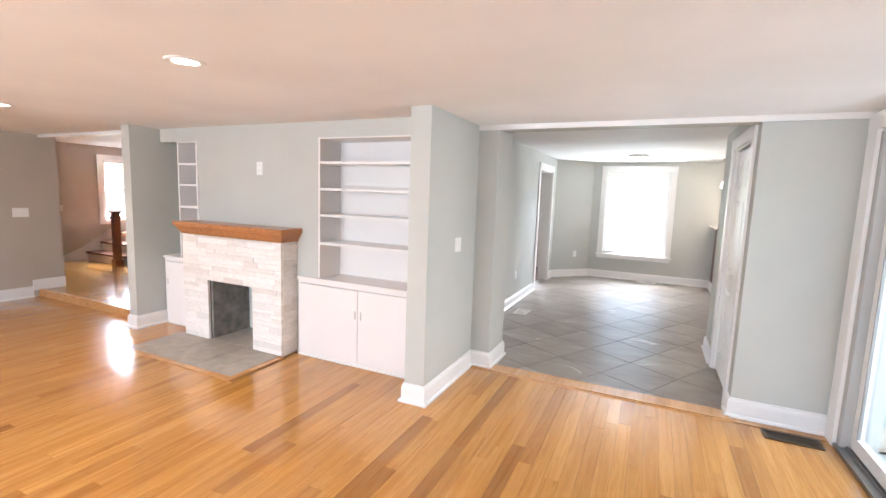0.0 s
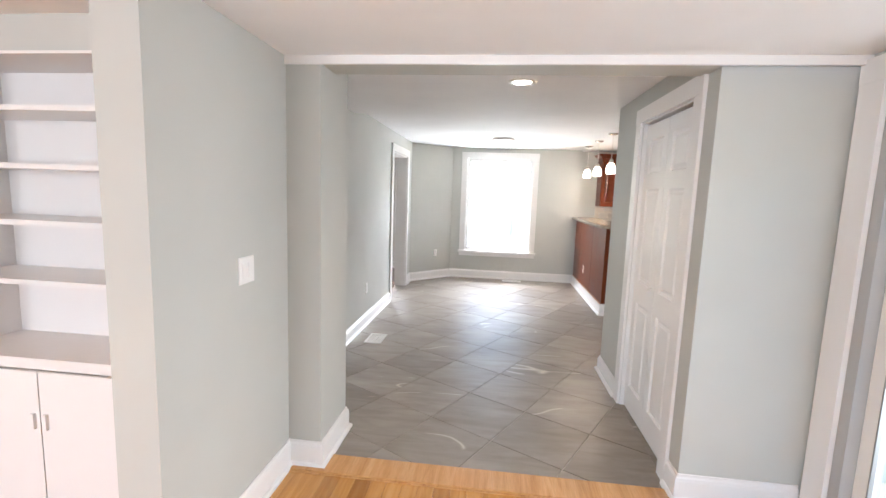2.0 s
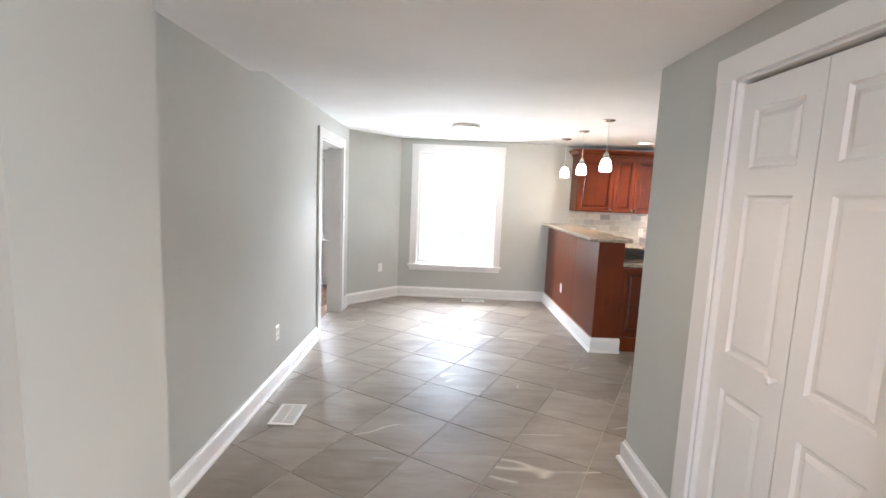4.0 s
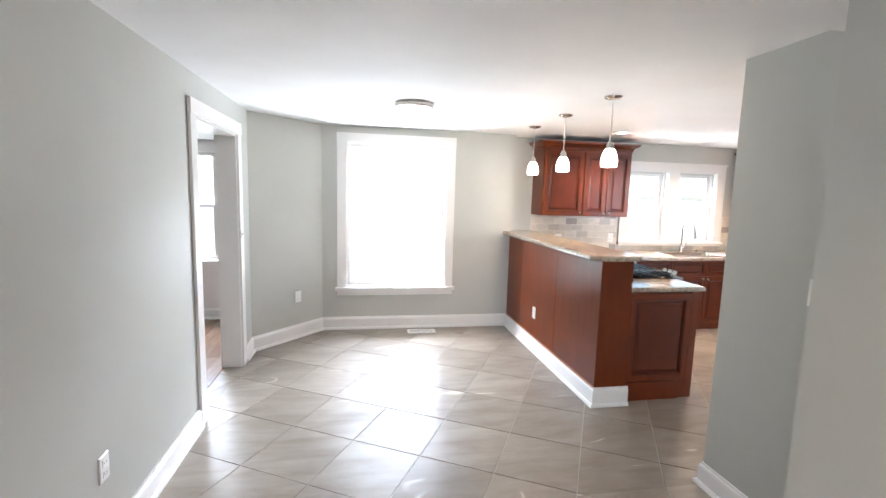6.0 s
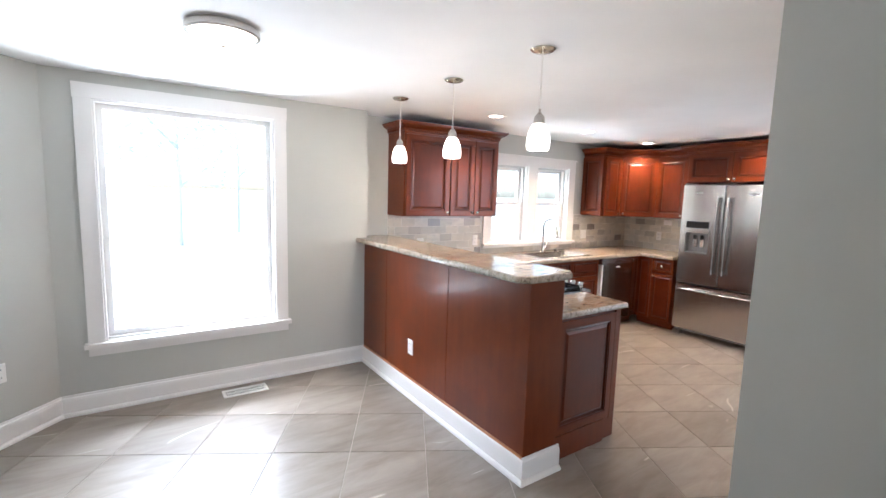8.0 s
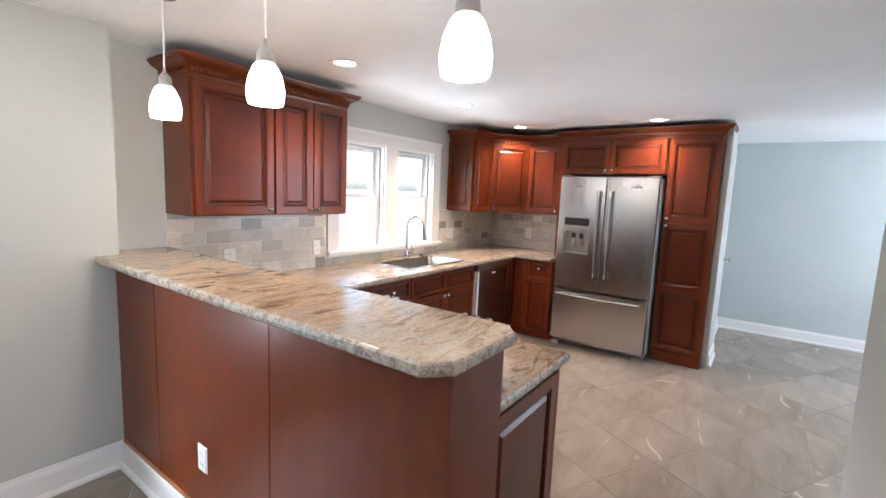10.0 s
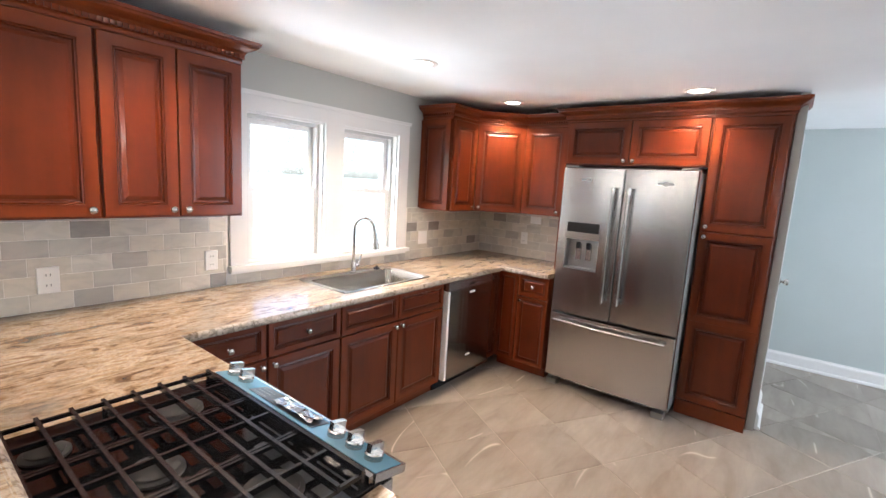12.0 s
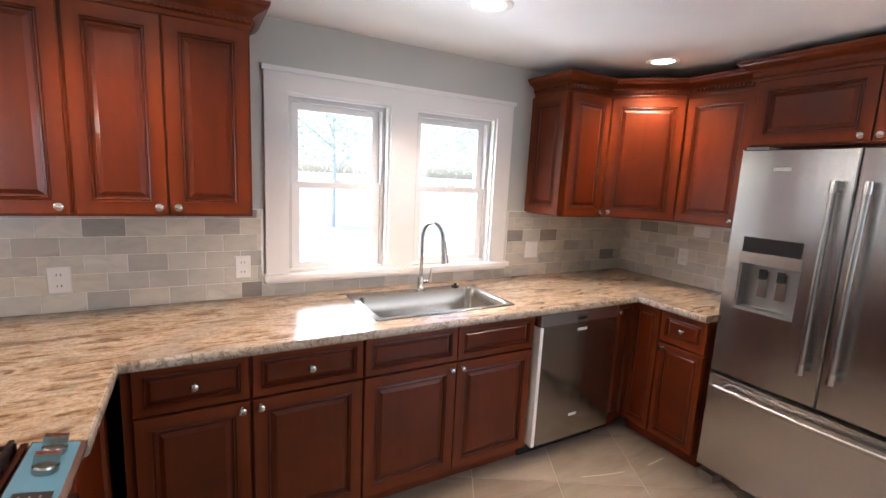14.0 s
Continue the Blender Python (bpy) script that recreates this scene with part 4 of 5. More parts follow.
profile_run(bm, [(-0.05, 1.066), (0.0, 1.066), (0.004, 1.085), (0.018, 1.105), (0.03, 1.125), (0.035, 1.14), (0.05, 1.145), (0.05, 1.182), (0.045, 1.187), (-0.05, 1.187)], [(-2.355, 3.418), (-2.355, FY - 0.01), (-1.0, FY - 0.01), (-1.0, 3.418)])
box(bm, -2.315, -1.04, FY + 0.03, 3.416, 1.07, 1.186)
ml = part("mantel_shelf", bm, MANTEL, None)
tagged(ml, "varnished reddish oak mantel shelf on the stone fireplace", "mantel")
hs = thing("hearth", "flat hearth of grey slate slabs before the fireplace", "hearth", pose(-2.44, 2.70, 0))
for i, x in enumerate((0.0, 0.463, 0.926)):
    part("slab", boxes((x + 0.002, x + 0.459, 0.0, 0.545, -0.01, 0.012)), HEARTH, hs, bevel=0.002)
part("border", boxes((-0.06, 0.0, -0.055, 0.545, -0.015, 0.008), (0.0, 1.385, -0.055, 0.0, -0.015, 0.008), (1.385, 1.44, -0.055, 0.545, -0.015, 0.008)), OAKX, hs, bevel=0.002)


def built_in(x0, x1, front, back, top, label, doors):
    ob = thing("built_in_cabinet", label, "built-in cabinet", pose(x0, front, 0))
    w, d = x1 - x0, back - front
    part("body", boxes((0, w, 0.02, d, 0.0, top - 0.025)), BUILTIN, ob)
    part("top_board", boxes((-0.008, w, -0.016, d, top - 0.025, top)), BUILTIN, ob, bevel=0.004)
    part("face_frame", boxes((0, 0.03, 0, 0.02, 0.0, top - 0.025), (w - 0.03, w, 0, 0.02, 0, top - 0.025), (0.03, w - 0.03, 0, 0.02, top - 0.055, top - 0.025), (0.03, w - 0.03, 0, 0.02, 0, 0.035)), BUILTIN, ob)
    part("shoe_moulding", boxes((0, w, -0.012, 0.0, 0, 0.014)), TRIM, ob)
    dwid = (w - 0.06) / doors
    for i in range(doors):
        dr = part("door", boxes((0.03 + i * dwid + 0.003, 0.03 + (i + 1) * dwid - 0.003, -0.016, 0.0, 0.04, top - 0.06)), BUILTIN, ob, bevel=0.004)
        hx = 0.03 + (i + 1) * dwid - 0.03 if i == 0 and doors > 1 else 0.03 + i * dwid + 0.03
        part("handle", boxes((hx - 0.009, hx + 0.009, -0.03, -0.016, top * 0.58, top * 0.58 + 0.07)), BUILTIN, dr, bevel=0.003)
    return ob


built_in(-0.975, 0.38, 3.395, 3.70, 0.748, "white-painted built-in cupboard with two flat doors beside the fireplace", 2)
built_in(-2.94, -2.36, 3.415, 3.70, 0.765, "white-painted low built-in cupboard beside the fireplace", 1)


def bookcase(x0, x1, front, back, z0, z1, levels, label):
    ob = thing("bookcase", label, "bookcase", pose(x0, front, z0))
    w, d = x1 - x0, back - front
    part("side_panel", boxes((0.0, 0.018, 0, d, 0, z1 - z0)), BUILTIN, ob)
    part("side_panel", boxes((w - 0.018, w, 0, d, 0, z1 - z0)), BUILTIN, ob)
    part("back_panel", boxes((0.018, w - 0.018, d - 0.008, d - 0.001, 0, z1 - z0)), BUILTIN, ob)
    part("top_panel", boxes((0.018, w - 0.018, 0.0, d - 0.008, z1 - z0 - 0.012, z1 - z0 - 0.001)), BUILTIN, ob)
    for z in levels:
        part("shelf", boxes((0.018, w - 0.018, 0.006, d - 0.008, z - z0 - 0.011, z - z0 + 0.011)), TRIM, ob, bevel=0.002)
    return ob


bookcase(-0.748, 0.378, 3.40, 3.699, 0.749, 1.998, (1.068, 1.320, 1.552, 1.783), "empty built-in white bookcase of four shelves beside the fireplace")
bookcase(-2.66, -2.352, 3.41, 3.699, 0.766, 1.998, (1.068, 1.318, 1.55, 1.768), "narrow empty built-in white bookcase beside the fireplace")

# ---- kitchen ----
DOOR = [(0.0, 0.018), (0.003, 0.021), (0.050, 0.021), (0.054, 0.016), (0.059, 0.0175), (0.064, 0.009), (0.072, 0.0085), (0.088, 0.0165), (0.092, 0.0165)]
SMALL = [(0.0, 0.018), (0.003, 0.021), (0.030, 0.021), (0.034, 0.016), (0.038, 0.0175), (0.042, 0.010), (0.047, 0.010), (0.056, 0.0165), (0.059, 0.0165)]
COUNTER = 0.914


def knob(parent, x, z):
    bm = bmesh.new()
    lathe(bm, [(0, -0.028), (0.008, -0.0275), (0.0145, -0.024), (0.016, -0.019), (0.013, -0.014), (0.006, -0.011), (0.006, -0.003), (0.009, 0)], pose(0, 0, 0, -90), 14)
    bm2 = bm
    part("knob", bm2, NICKEL, parent, smooth=True, at=pose(x, -0.021, z))


def leaf(parent, x, z, w, h, knob_at=None, kind_="door", prof=None, split=None):
    bm = bmesh.new()
    if split:
        st = prof or DOOR
        nested(bm, w, split, st)
        top = bmesh.new()
        nested(top, w, h - split, st)
        bmesh.ops.translate(top, verts=top.verts, vec=(0, 0, split))
        me = bpy.data.meshes.new("tmp")
        top.to_mesh(me)
        top.free()
        bm.from_mesh(me)
        bpy.data.meshes.remove(me)
    else:
        nested(bm, w, h, prof or DOOR)
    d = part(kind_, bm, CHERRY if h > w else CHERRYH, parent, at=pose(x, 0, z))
    if knob_at:
        knob(d, *knob_at)
    return d


def cabinet(label, at, w, d, h, z0=0.0, name="kitchen_cabinet", toe=0.09, group="", body_mat=None):
    """A cabinet box whose front is the plane y=0 and which goes back to y=d; its doors stand proud at -y."""
    ob = thing(name, label, "kitchen cabinet", at, group)
    bs = [(0, w, 0.002, d, z0 + toe, z0 + h)]
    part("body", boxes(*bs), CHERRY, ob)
    if toe:
        part("toe_kick", boxes((0, w, 0.06, d, z0, z0 + toe)), CHERRY, ob)
    return ob


G = 0.002
CROWN = [(-0.01, 0.0), (0.004, 0.0), (0.006, 0.012), (0.004, 0.02), (0.012, 0.024), (0.014, 0.045), (0.026, 0.058), (0.05, 0.07), (0.062, 0.078), (0.066, 0.088), (0.072, 0.09), (0.074, 0.104), (-0.01, 0.104)]


def crown(parent, path, z, dentil=True):
    bm = bmesh.new()
    profile_run(bm, [(o, z + zz) for o, zz in CROWN], path)
    part("crown_moulding", bm, CHERRYH, parent)
    if dentil:
        bm = bmesh.new()
        for (xa, ya), (xb, yb) in zip(path, path[1:]):
            L = math.hypot(xb - xa, yb - ya)
            dx, dy = (xb - xa) / L, (yb - ya) / L
            n = int(L / 0.022)
            for i in range(n):
                s = (i + 0.5) * L / n
                m = Matrix.Translation((xa + dx * s, ya + dy * s, z + 0.034)) @ Matrix.Rotation(math.atan2(dy, dx), 4, "Z")
                box(bm, -0.006, 0.006, -0.022, -0.010, -0.009, 0.009, m)
        tagged(part("dentil_strip", bm, CHERRYH, parent), kind="stuff")


UB, UT = 1.362, 2.13
# upper cabinets left of the window
A = cabinet("cherry upper cabinet with three raised-panel doors beside the kitchen window", pose(3.335, 9.62, 0), 1.117, KY - 9.62 - 0.003, UT - UB, UB, toe=0)
leaf(A, 0.012, UB + 0.008, 0.490, UT - UB - 0.02, (0.460, 0.03))
leaf(A, 0.515, UB + 0.008, 0.290, UT - UB - 0.02, (0.262, 0.03))
leaf(A, 0.811, UB + 0.008, 0.297, UT - UB - 0.02, (0.030, 0.03))
crown(A, [(0.0, 0.32), (0.0, 0.0), (1.117, 0.0), (1.117, 0.32)], UT - 0.005)

# upper cabinets right of the window
EF = 6.92
B = cabinet("cherry upper cabinet with a raised-panel end beside the kitchen window", pose(6.24, 9.62, 0), 0.35, KY - 9.62 - 0.003, UT - UB, UB, toe=0)
leaf(B, 0.012, UB + 0.008, 0.33, UT - UB - 0.02, (0.30, 0.03))
d = leaf(B, 0, UB + 0.008, 0.32, UT - UB - 0.02, kind_="end_panel")
d.matrix_basis = pose(0.002, 0.326, UB + 0.008, 0, 0, -90)
C = thing("kitchen_cabinet", "cherry corner upper cabinet with a slanted raised-panel door", "kitchen cabinet", pose(6.59, 9.62, 0))
bm = bmesh.new()
cx, cy = EF - 6.59, -0.32
prism(bm, [(0.002, 0.0), (cx, cy), (EX - 6.593, cy), (EX - 6.593, 0.327), (0.002, 0.327)], UB, UT)
part("body", bm, CHERRY, C)
L = math.hypot(cx, cy)
d = leaf(C, 0, 0, L - 0.03, UT - UB - 0.02, (0.035, 0.03))
d.matrix_basis = pose(0, 0, 0, 0, 0, math.degrees(math.atan2(cy, cx))) @ pose(0.015, -0.002, UB + 0.008)
D = cabinet("cherry upper cabinet with one raised-panel door above the corner worktop", pose(EF, 9.30, 0, 0, 0, -90), 0.40, EX - EF - 0.003, UT - UB, UB, toe=0)
leaf(D, 0.008, UB + 0.008, 0.385, UT - UB - 0.02, (0.350, 0.03))
crown(B, [(0.0, 0.32), (0.0, 0.0), (0.35, 0.0)], UT - 0.005)
crown(C, [(0.0, 0.0), (cx, cy)], UT - 0.005)
crown(D, [(0.0, 0.0), (0.40, 0.0)], UT - 0.005)

# tall group round the refrigerator
PF = 6.87
P = cabinet("tall cherry pantry cabinet with raised-panel doors beside the refrigerator", pose(PF, 7.845, 0, 0, 0, -90), 0.442, EX - PF - 0.003, 2.155, 0, toe=0)
leaf(P, 0.01, 0.115, 0.422, 1.245, (0.028, 1.215), split=0.60)
leaf(P, 0.01, 1.372, 0.422, 0.772, (0.028, 0.03))
part("base_rail", boxes((0.0, 0.442, -0.018, 0.002, 0.0, 0.105)), CHERRYH, P, bevel=0.003)
F = cabinet("cherry cabinet with two short panelled doors above the refrigerator", pose(PF, 8.905, 0, 0, 0, -90), 1.058, EX - PF - 0.003, 2.155 - 1.81, 1.81, toe=0)
leaf(F, 0.03, 1.82, 0.492, 0.325, (0.46, 0.025), prof=DOOR)
leaf(F, 0.527, 1.82, 0.52, 0.325, (0.03, 0.025), prof=DOOR)
part("side_panel", boxes((0.0, 0.02, 0.0, EX - PF - 0.003, 0, 1.808)), CHERRY, F)
crown(F, [(0.0, 0.36), (0.0, 0.0), (1.059, 0.0)], 2.15, False)
crown(P, [(0.0, 0.0), (0.442, 0.0), (0.442, 0.34)], 2.15, False)

# lower cabinets on the window wall: the front is the plane y = LF
LF = 9.30
LD = KY - LF - 0.003
CH_ = COUNTER - 0.038


def lower(label, x, w, layout):
    ob = cabinet(label, pose(x, LF, 0), w, LD, CH_, 0)
    for a, b, side in layout:
        leaf(ob, a + G, CH_ - 0.188, b - a - 2 * G, 0.178, ((b - a) / 2, 0.089), "drawer", SMALL) if side != "x" else None
        leaf(ob, a + G, 0.10, b - a - 2 * G, CH_ - 0.298, (0.028, CH_ - 0.328) if side == "l" else (b - a - 0.032, CH_ - 0.328))
    return ob


lower("cherry base cabinet with one drawer and one door", 3.985, 0.415, [(0.03, 0.41, "r")])
lower("cherry base cabinet with one drawer above one door", 4.402, 0.453, [(0.0, 0.45, "l")])
SK = thing("kitchen_cabinet", "cherry sink base cabinet with two false drawer fronts and two doors", "kitchen cabinet", pose(4.857, LF, 0))
part("body", boxes((0.0, 0.955, 0.002, LD, 0.09, 0.68), (0.0, 0.955, 0.002, 0.02, 0.68, CH_), (0.0, 0.018, 0.02, LD, 0.68, CH_), (0.937, 0.955, 0.02, LD, 0.68, CH_)), CHERRY, SK)
part("toe_kick", boxes((0, 0.955, 0.06, LD, 0.0, 0.09)), CHERRY, SK)
for a, b, side in ((0.0, 0.472, "r"), (0.472, 0.95, "l")):
    leaf(SK, a + G, CH_ - 0.188, b - a - 2 * G, 0.178, None, "drawer_front", SMALL)
    leaf(SK, a + G, 0.10, b - a - 2 * G, CH_ - 0.298, (0.028, CH_ - 0.328) if side == "l" else (b - a - 0.032, CH_ - 0.328))
N = cabinet("cherry base cabinet with a narrow door beside the dishwasher", pose(6.425, LF, 0), 0.20, LD, CH_, 0)
leaf(N, 0.01, 0.10, 0.17, CH_ - 0.11, (0.03, CH_ - 0.16), prof=SMALL)
# return along the east wall: the front is the plane x = RF
RF = 6.63
Q = cabinet("cherry corner base cabinet with one tall door", pose(RF, 9.298, 0, 0, 0, -90), 0.20, EX - RF - 0.003, CH_, 0)
leaf(Q, 0.005, 0.10, 0.19, CH_ - 0.11, prof=SMALL)
Q2 = cabinet("narrow cherry base cabinet with drawer and door beside the refrigerator", pose(RF, 9.096, 0, 0, 0, -90), 0.275, 0.232, CH_, 0)
leaf(Q2, G, CH_ - 0.188, 0.275 - 2 * G, 0.178, (0.135, 0.089), "drawer", SMALL)
leaf(Q2, G, 0.10, 0.275 - 2 * G, CH_ - 0.298, (0.028, CH_ - 0.328), prof=SMALL)


def laminate(name, bm, label):
    ob = part(name, bm, GRANITE, None, label, bevel=0.009, seg=2)
    return tagged(ob, category="worktop")


# worktops
bm = bmesh.new()
CE = 9.24
SINK = (4.95, 5.70, 9.36, 9.80)
HOB_Y0, HOB_Y1 = 7.985, 8.755
HX = 3.955
for b in ((3.985, SINK[0], CE, KY - 0.013), (SINK[1], EX - 0.013, CE, KY - 0.013), (SINK[0], SINK[1], CE, SINK[2]), (SINK[0], SINK[1], SINK[3], KY - 0.013), (6.575, 6.862, 8.815, 8.908), (6.575, EX - 0.013, 8.908, CE), (3.262, 3.985, HOB_Y1, KY - 0.013)):
    box(bm, *b, CH_ + 0.001, COUNTER)
bmesh.ops.remove_doubles(bm, verts=bm.verts, dist=0.0001)
inner = [f for f in bm.faces if any(g is not f and (g.calc_center_median() - f.calc_center_median()).length < 1e-4 for e in f.edges for g in e.link_faces)]
bmesh.ops.delete(bm, geom=inner, context="FACES_ONLY")
wt = part("worktop", bm, GRANITE, None, "mottled beige and grey granite-look worktop along the window wall")
tagged(wt, category="worktop")
em = bmesh.new()
EDGE = [(-0.002, -0.037), (0.004, -0.037), (0.009, -0.031), (0.010, -0.02), (0.008, -0.008), (0.003, -0.001), (-0.002, 0.0)]
profile_run(em, [(o, COUNTER + z) for o, z in EDGE], [(3.985, HOB_Y1 + 0.003), (3.985, CE), (6.575, CE), (6.575, 8.815)])
part("front_edge", em, GRANITE_EDGE, wt)
we = laminate("worktop", boxes((3.262, 3.905, 7.64, HOB_Y0, CH_ + 0.001, COUNTER)), "mottled beige and grey granite-look worktop at the end of the peninsula")
em = bmesh.new()
profile_run(em, [(o, COUNTER + z) for o, z in EDGE], [(3.262, 7.64), (3.905, 7.64), (3.905, HOB_Y0)])
part("front_edge", em, GRANITE_EDGE, we)
bt = bmesh.new()
BAR = [(2.925, 7.645), (2.985, 7.588), (3.285, 7.588), (3.335, 7.64), (3.335, KY - 0.014), (3.03, KY - 0.014), (3.03, NY - 0.002), (2.925, NY - 0.002)]
bt_ob = thing("bar_top", "raised mottled granite-look bar top on the cherry peninsula", "bar top", pose(3.1, 8.7, 1.122))
prism(bt, [(x - 3.1, y - 8.7) for x, y in BAR], 0.0, 0.04)
part("slab", bt, GRANITE, bt_ob)
em = bmesh.new()
profile_run(em, [(-0.004, 0.0), (0.004, 0.001), (0.010, 0.008), (0.012, 0.02), (0.010, 0.032), (0.004, 0.039), (-0.004, 0.0402)], [(x - 3.1, y - 8.7) for x, y in [BAR[7]] + BAR[0:5]])
part("rounded_edge", em, GRANITE_EDGE, bt_ob)

# peninsula
pw = thing("peninsula", "cherry-panelled raised peninsula between the dining room and the kitchen", "peninsula", pose(3.0, 7.6, 0))
part("core", boxes((0.012, 0.25, 0.012, NY - 7.602, 0.0, 1.12), (0.11, 0.25, NY - 7.602, KY - 7.614, 0.0, 1.12)), CHERRY, pw)
for a, b in ((0.012, 0.765), (0.771, 1.68), (1.686, NY - 7.603)):
    part("back_panel", boxes((0.0, 0.011, a, b, 0.14, 1.12)), CHERRY, pw, bevel=0.0015)
part("corner_post", boxes((-0.003, 0.252, -0.002, 0.011, 0.14, 1.12)), CHERRY, pw, bevel=0.002)
part("quarter_round", boxes((-0.010, 0.0, 0.0, NY - 7.62, 0.14, 0.152)), MANTEL, pw, bevel=0.003)
pc = thing("kitchen_cabinet", "cherry peninsula base cabinet with a raised end panel", "kitchen cabinet", pose(3.262, 7.64, 0))
part("body", boxes((0.0, 0.625, 0.02, HOB_Y0 - 7.642, 0.0, CH_)), CHERRY, pc)
d = leaf(pc, 0.0, 0.17, 0.525, CH_ - 0.175, kind_="end_panel")
d.matrix_basis = pose(0.02, 0.02, 0.16)
part("end_frame", boxes((0.0, 0.02, -0.001, 0.02, 0.15, CH_), (0.545, 0.565, -0.001, 0.02, 0.15, CH_), (0.0, 0.50, 0.004, 0.02, 0.0, 0.15)), CHERRY, pc)
pc2 = thing("kitchen_cabinet", "cherry peninsula base cabinet behind the cooktop", "kitchen cabinet", pose(3.262, HOB_Y1 + 0.002, 0))
part("body", boxes((0.0, 0.66, 0.0, 9.94 - HOB_Y1 - 0.002, 0.09, CH_)), CHERRY, pc2)
part("toe_kick", boxes((0.0, 0.60, 0.0, 9.94 - HOB_Y1 - 0.002, 0.0, 0.09)), CHERRY, pc2)
d = leaf(pc2, 0, 0, 0.50, CH_ - 0.11)
d.matrix_basis = pose(0.662, 0.02, 0.10, 0, 0, 90)

# range
rg = thing("gas_range", "gas range with black iron grates and blue film on its controls", "gas range", pose(3.28, HOB_Y0 + 0.003, 0))
RW = HOB_Y1 - HOB_Y0 - 0.006
part("body", boxes((0.0, 0.67, 0.0, RW, 0.0, 0.905)), STEEL, rg)
part("cooktop", boxes((0.0, 0.61, 0.0, RW, 0.905, 0.922)), GLOSSBLACK, rg, bevel=0.004)
part("front_rail", boxes((0.598, 0.611, 0.004, RW - 0.004, 0.9225, 0.944)), DARKSTEEL, rg, "dark steel rail", bevel=0.003)
part("rear_trim", boxes((0.0, 0.022, 0.0, RW, 0.922, 0.935)), STEEL, rg, bevel=0.003)
bm = bmesh.new()
prism(bm, [(0.0, 0.0), (RW, 0.0), (RW, 0.1), (0.0, 0.1)], 0, 0.02)
cp_m = pose(0.612, RW, 0.922, 0, 0, -90) @ pose(0, 0, 0, -12)
part("control_panel", bm, STEEL, rg, at=cp_m, bevel=0.002)
part("protective_film", boxes((0.006, RW - 0.006, 0.002, 0.088, 0.0205, 0.0215)), BLUEFILM, rg, "thin blue plastic film", at=cp_m)
part("display", boxes((0.19, 0.50, 0.016, 0.078, 0.022, 0.0235)), CLOCK, rg, at=cp_m)
rf = random.Random(9)
fm = bmesh.new()
nx, ny = 12, 5
gv = [[fm.verts.new((0.30 + 0.18 * i / nx + rf.uniform(-0.006, 0.006), 0.022 + 0.05 * j / ny + rf.uniform(-0.004, 0.004), 0.0245 + rf.uniform(0, 0.007))) for j in range(ny + 1)] for i in range(nx + 1)]
for i in range(nx):
    for j in range(ny):
        fm.faces.new((gv[i][j], gv[i + 1][j], gv[i + 1][j + 1], gv[i][j + 1]))
low = bmesh.ops.extrude_face_region(fm, geom=fm.faces[:])
bmesh.ops.translate(fm, verts=[v for v in low["geom"] if isinstance(v, bmesh.types.BMVert)], vec=(0, 0, 0.001))
part("film_crease", fm, FOIL, rg, "crinkled shiny film on the display", at=cp_m)
bt_m = bmesh.new()
for i in range(5):
    for j in range(3):
        box(bt_m, 0.203 + i * 0.013, 0.208 + i * 0.013, 0.026 + j * 0.016, 0.029 + j * 0.016, 0.0236, 0.0242)
part("touch_keys", bt_m, ALU, rg, at=cp_m)
for kx in (0.045, 0.115, 0.565, 0.635, 0.705):
    bm = bmesh.new()
    lathe(bm, [(0.023, 0.0215), (0.023, 0.034), (0.021, 0.038), (0.0, 0.038)], seg=24)
    kb = part("control_knob", bm, NICKEL, rg, at=cp_m @ pose(kx, 0.047, 0), bevel=0.001)
    part("grip", boxes((-0.008, 0.008, -0.021, 0.021, 0.0385, 0.060)), NICKEL, kb, bevel=0.003)
part("oven_door", boxes((0.672, 0.69, 0.01, RW - 0.01, 0.16, 0.80)), STEEL, rg, bevel=0.004)
part("oven_window", boxes((0.6905, 0.692, 0.12, RW - 0.12, 0.30, 0.62)), BLACK, rg)
bm = bmesh.new()
tube(bm, [(0.69, 0.08, 0.74), (0.725, 0.08, 0.74), (0.725, RW - 0.08, 0.74), (0.69, RW - 0.08, 0.74)], 0.010, 10)
part("oven_handle", bm, STEEL, rg, smooth=True)
part("drawer", boxes((0.672, 0.688, 0.01, RW - 0.01, 0.03, 0.15)), STEEL, rg, bevel=0.003)
for gi in range(3):
    y0 = 0.012 + gi * (RW - 0.024) / 3
    y1 = y0 + (RW - 0.024) / 3 - 0.004
    gr = thing("grate", "", "")
    gr.parent = rg
    bm = boxes((0.035, 0.595, y0, y0 + 0.008, 0.944, 0.954), (0.035, 0.595, y1 - 0.008, y1, 0.944, 0.954))
    for x in (0.035, 0.31, 0.583):
        for y in (y0, y1 - 0.010):
            box(bm, x, x + 0.012, y, y + 0.010, 0.922, 0.944)
    part("grate_frame", bm, BLACK, gr)
    part("long_bar", boxes((0.036, 0.594, (y0 + y1) / 2 - 0.004, (y0 + y1) / 2 + 0.004, 0.9455, 0.9605)), BLACK, gr, bevel=0.002)
    for k in range(9):
        x = 0.035 + k * 0.0685
        part("grate_bar", boxes((x, x + 0.009, y0 - 0.001, y1 + 0.001, 0.9445, 0.963)), BLACK, gr, bevel=0.002)
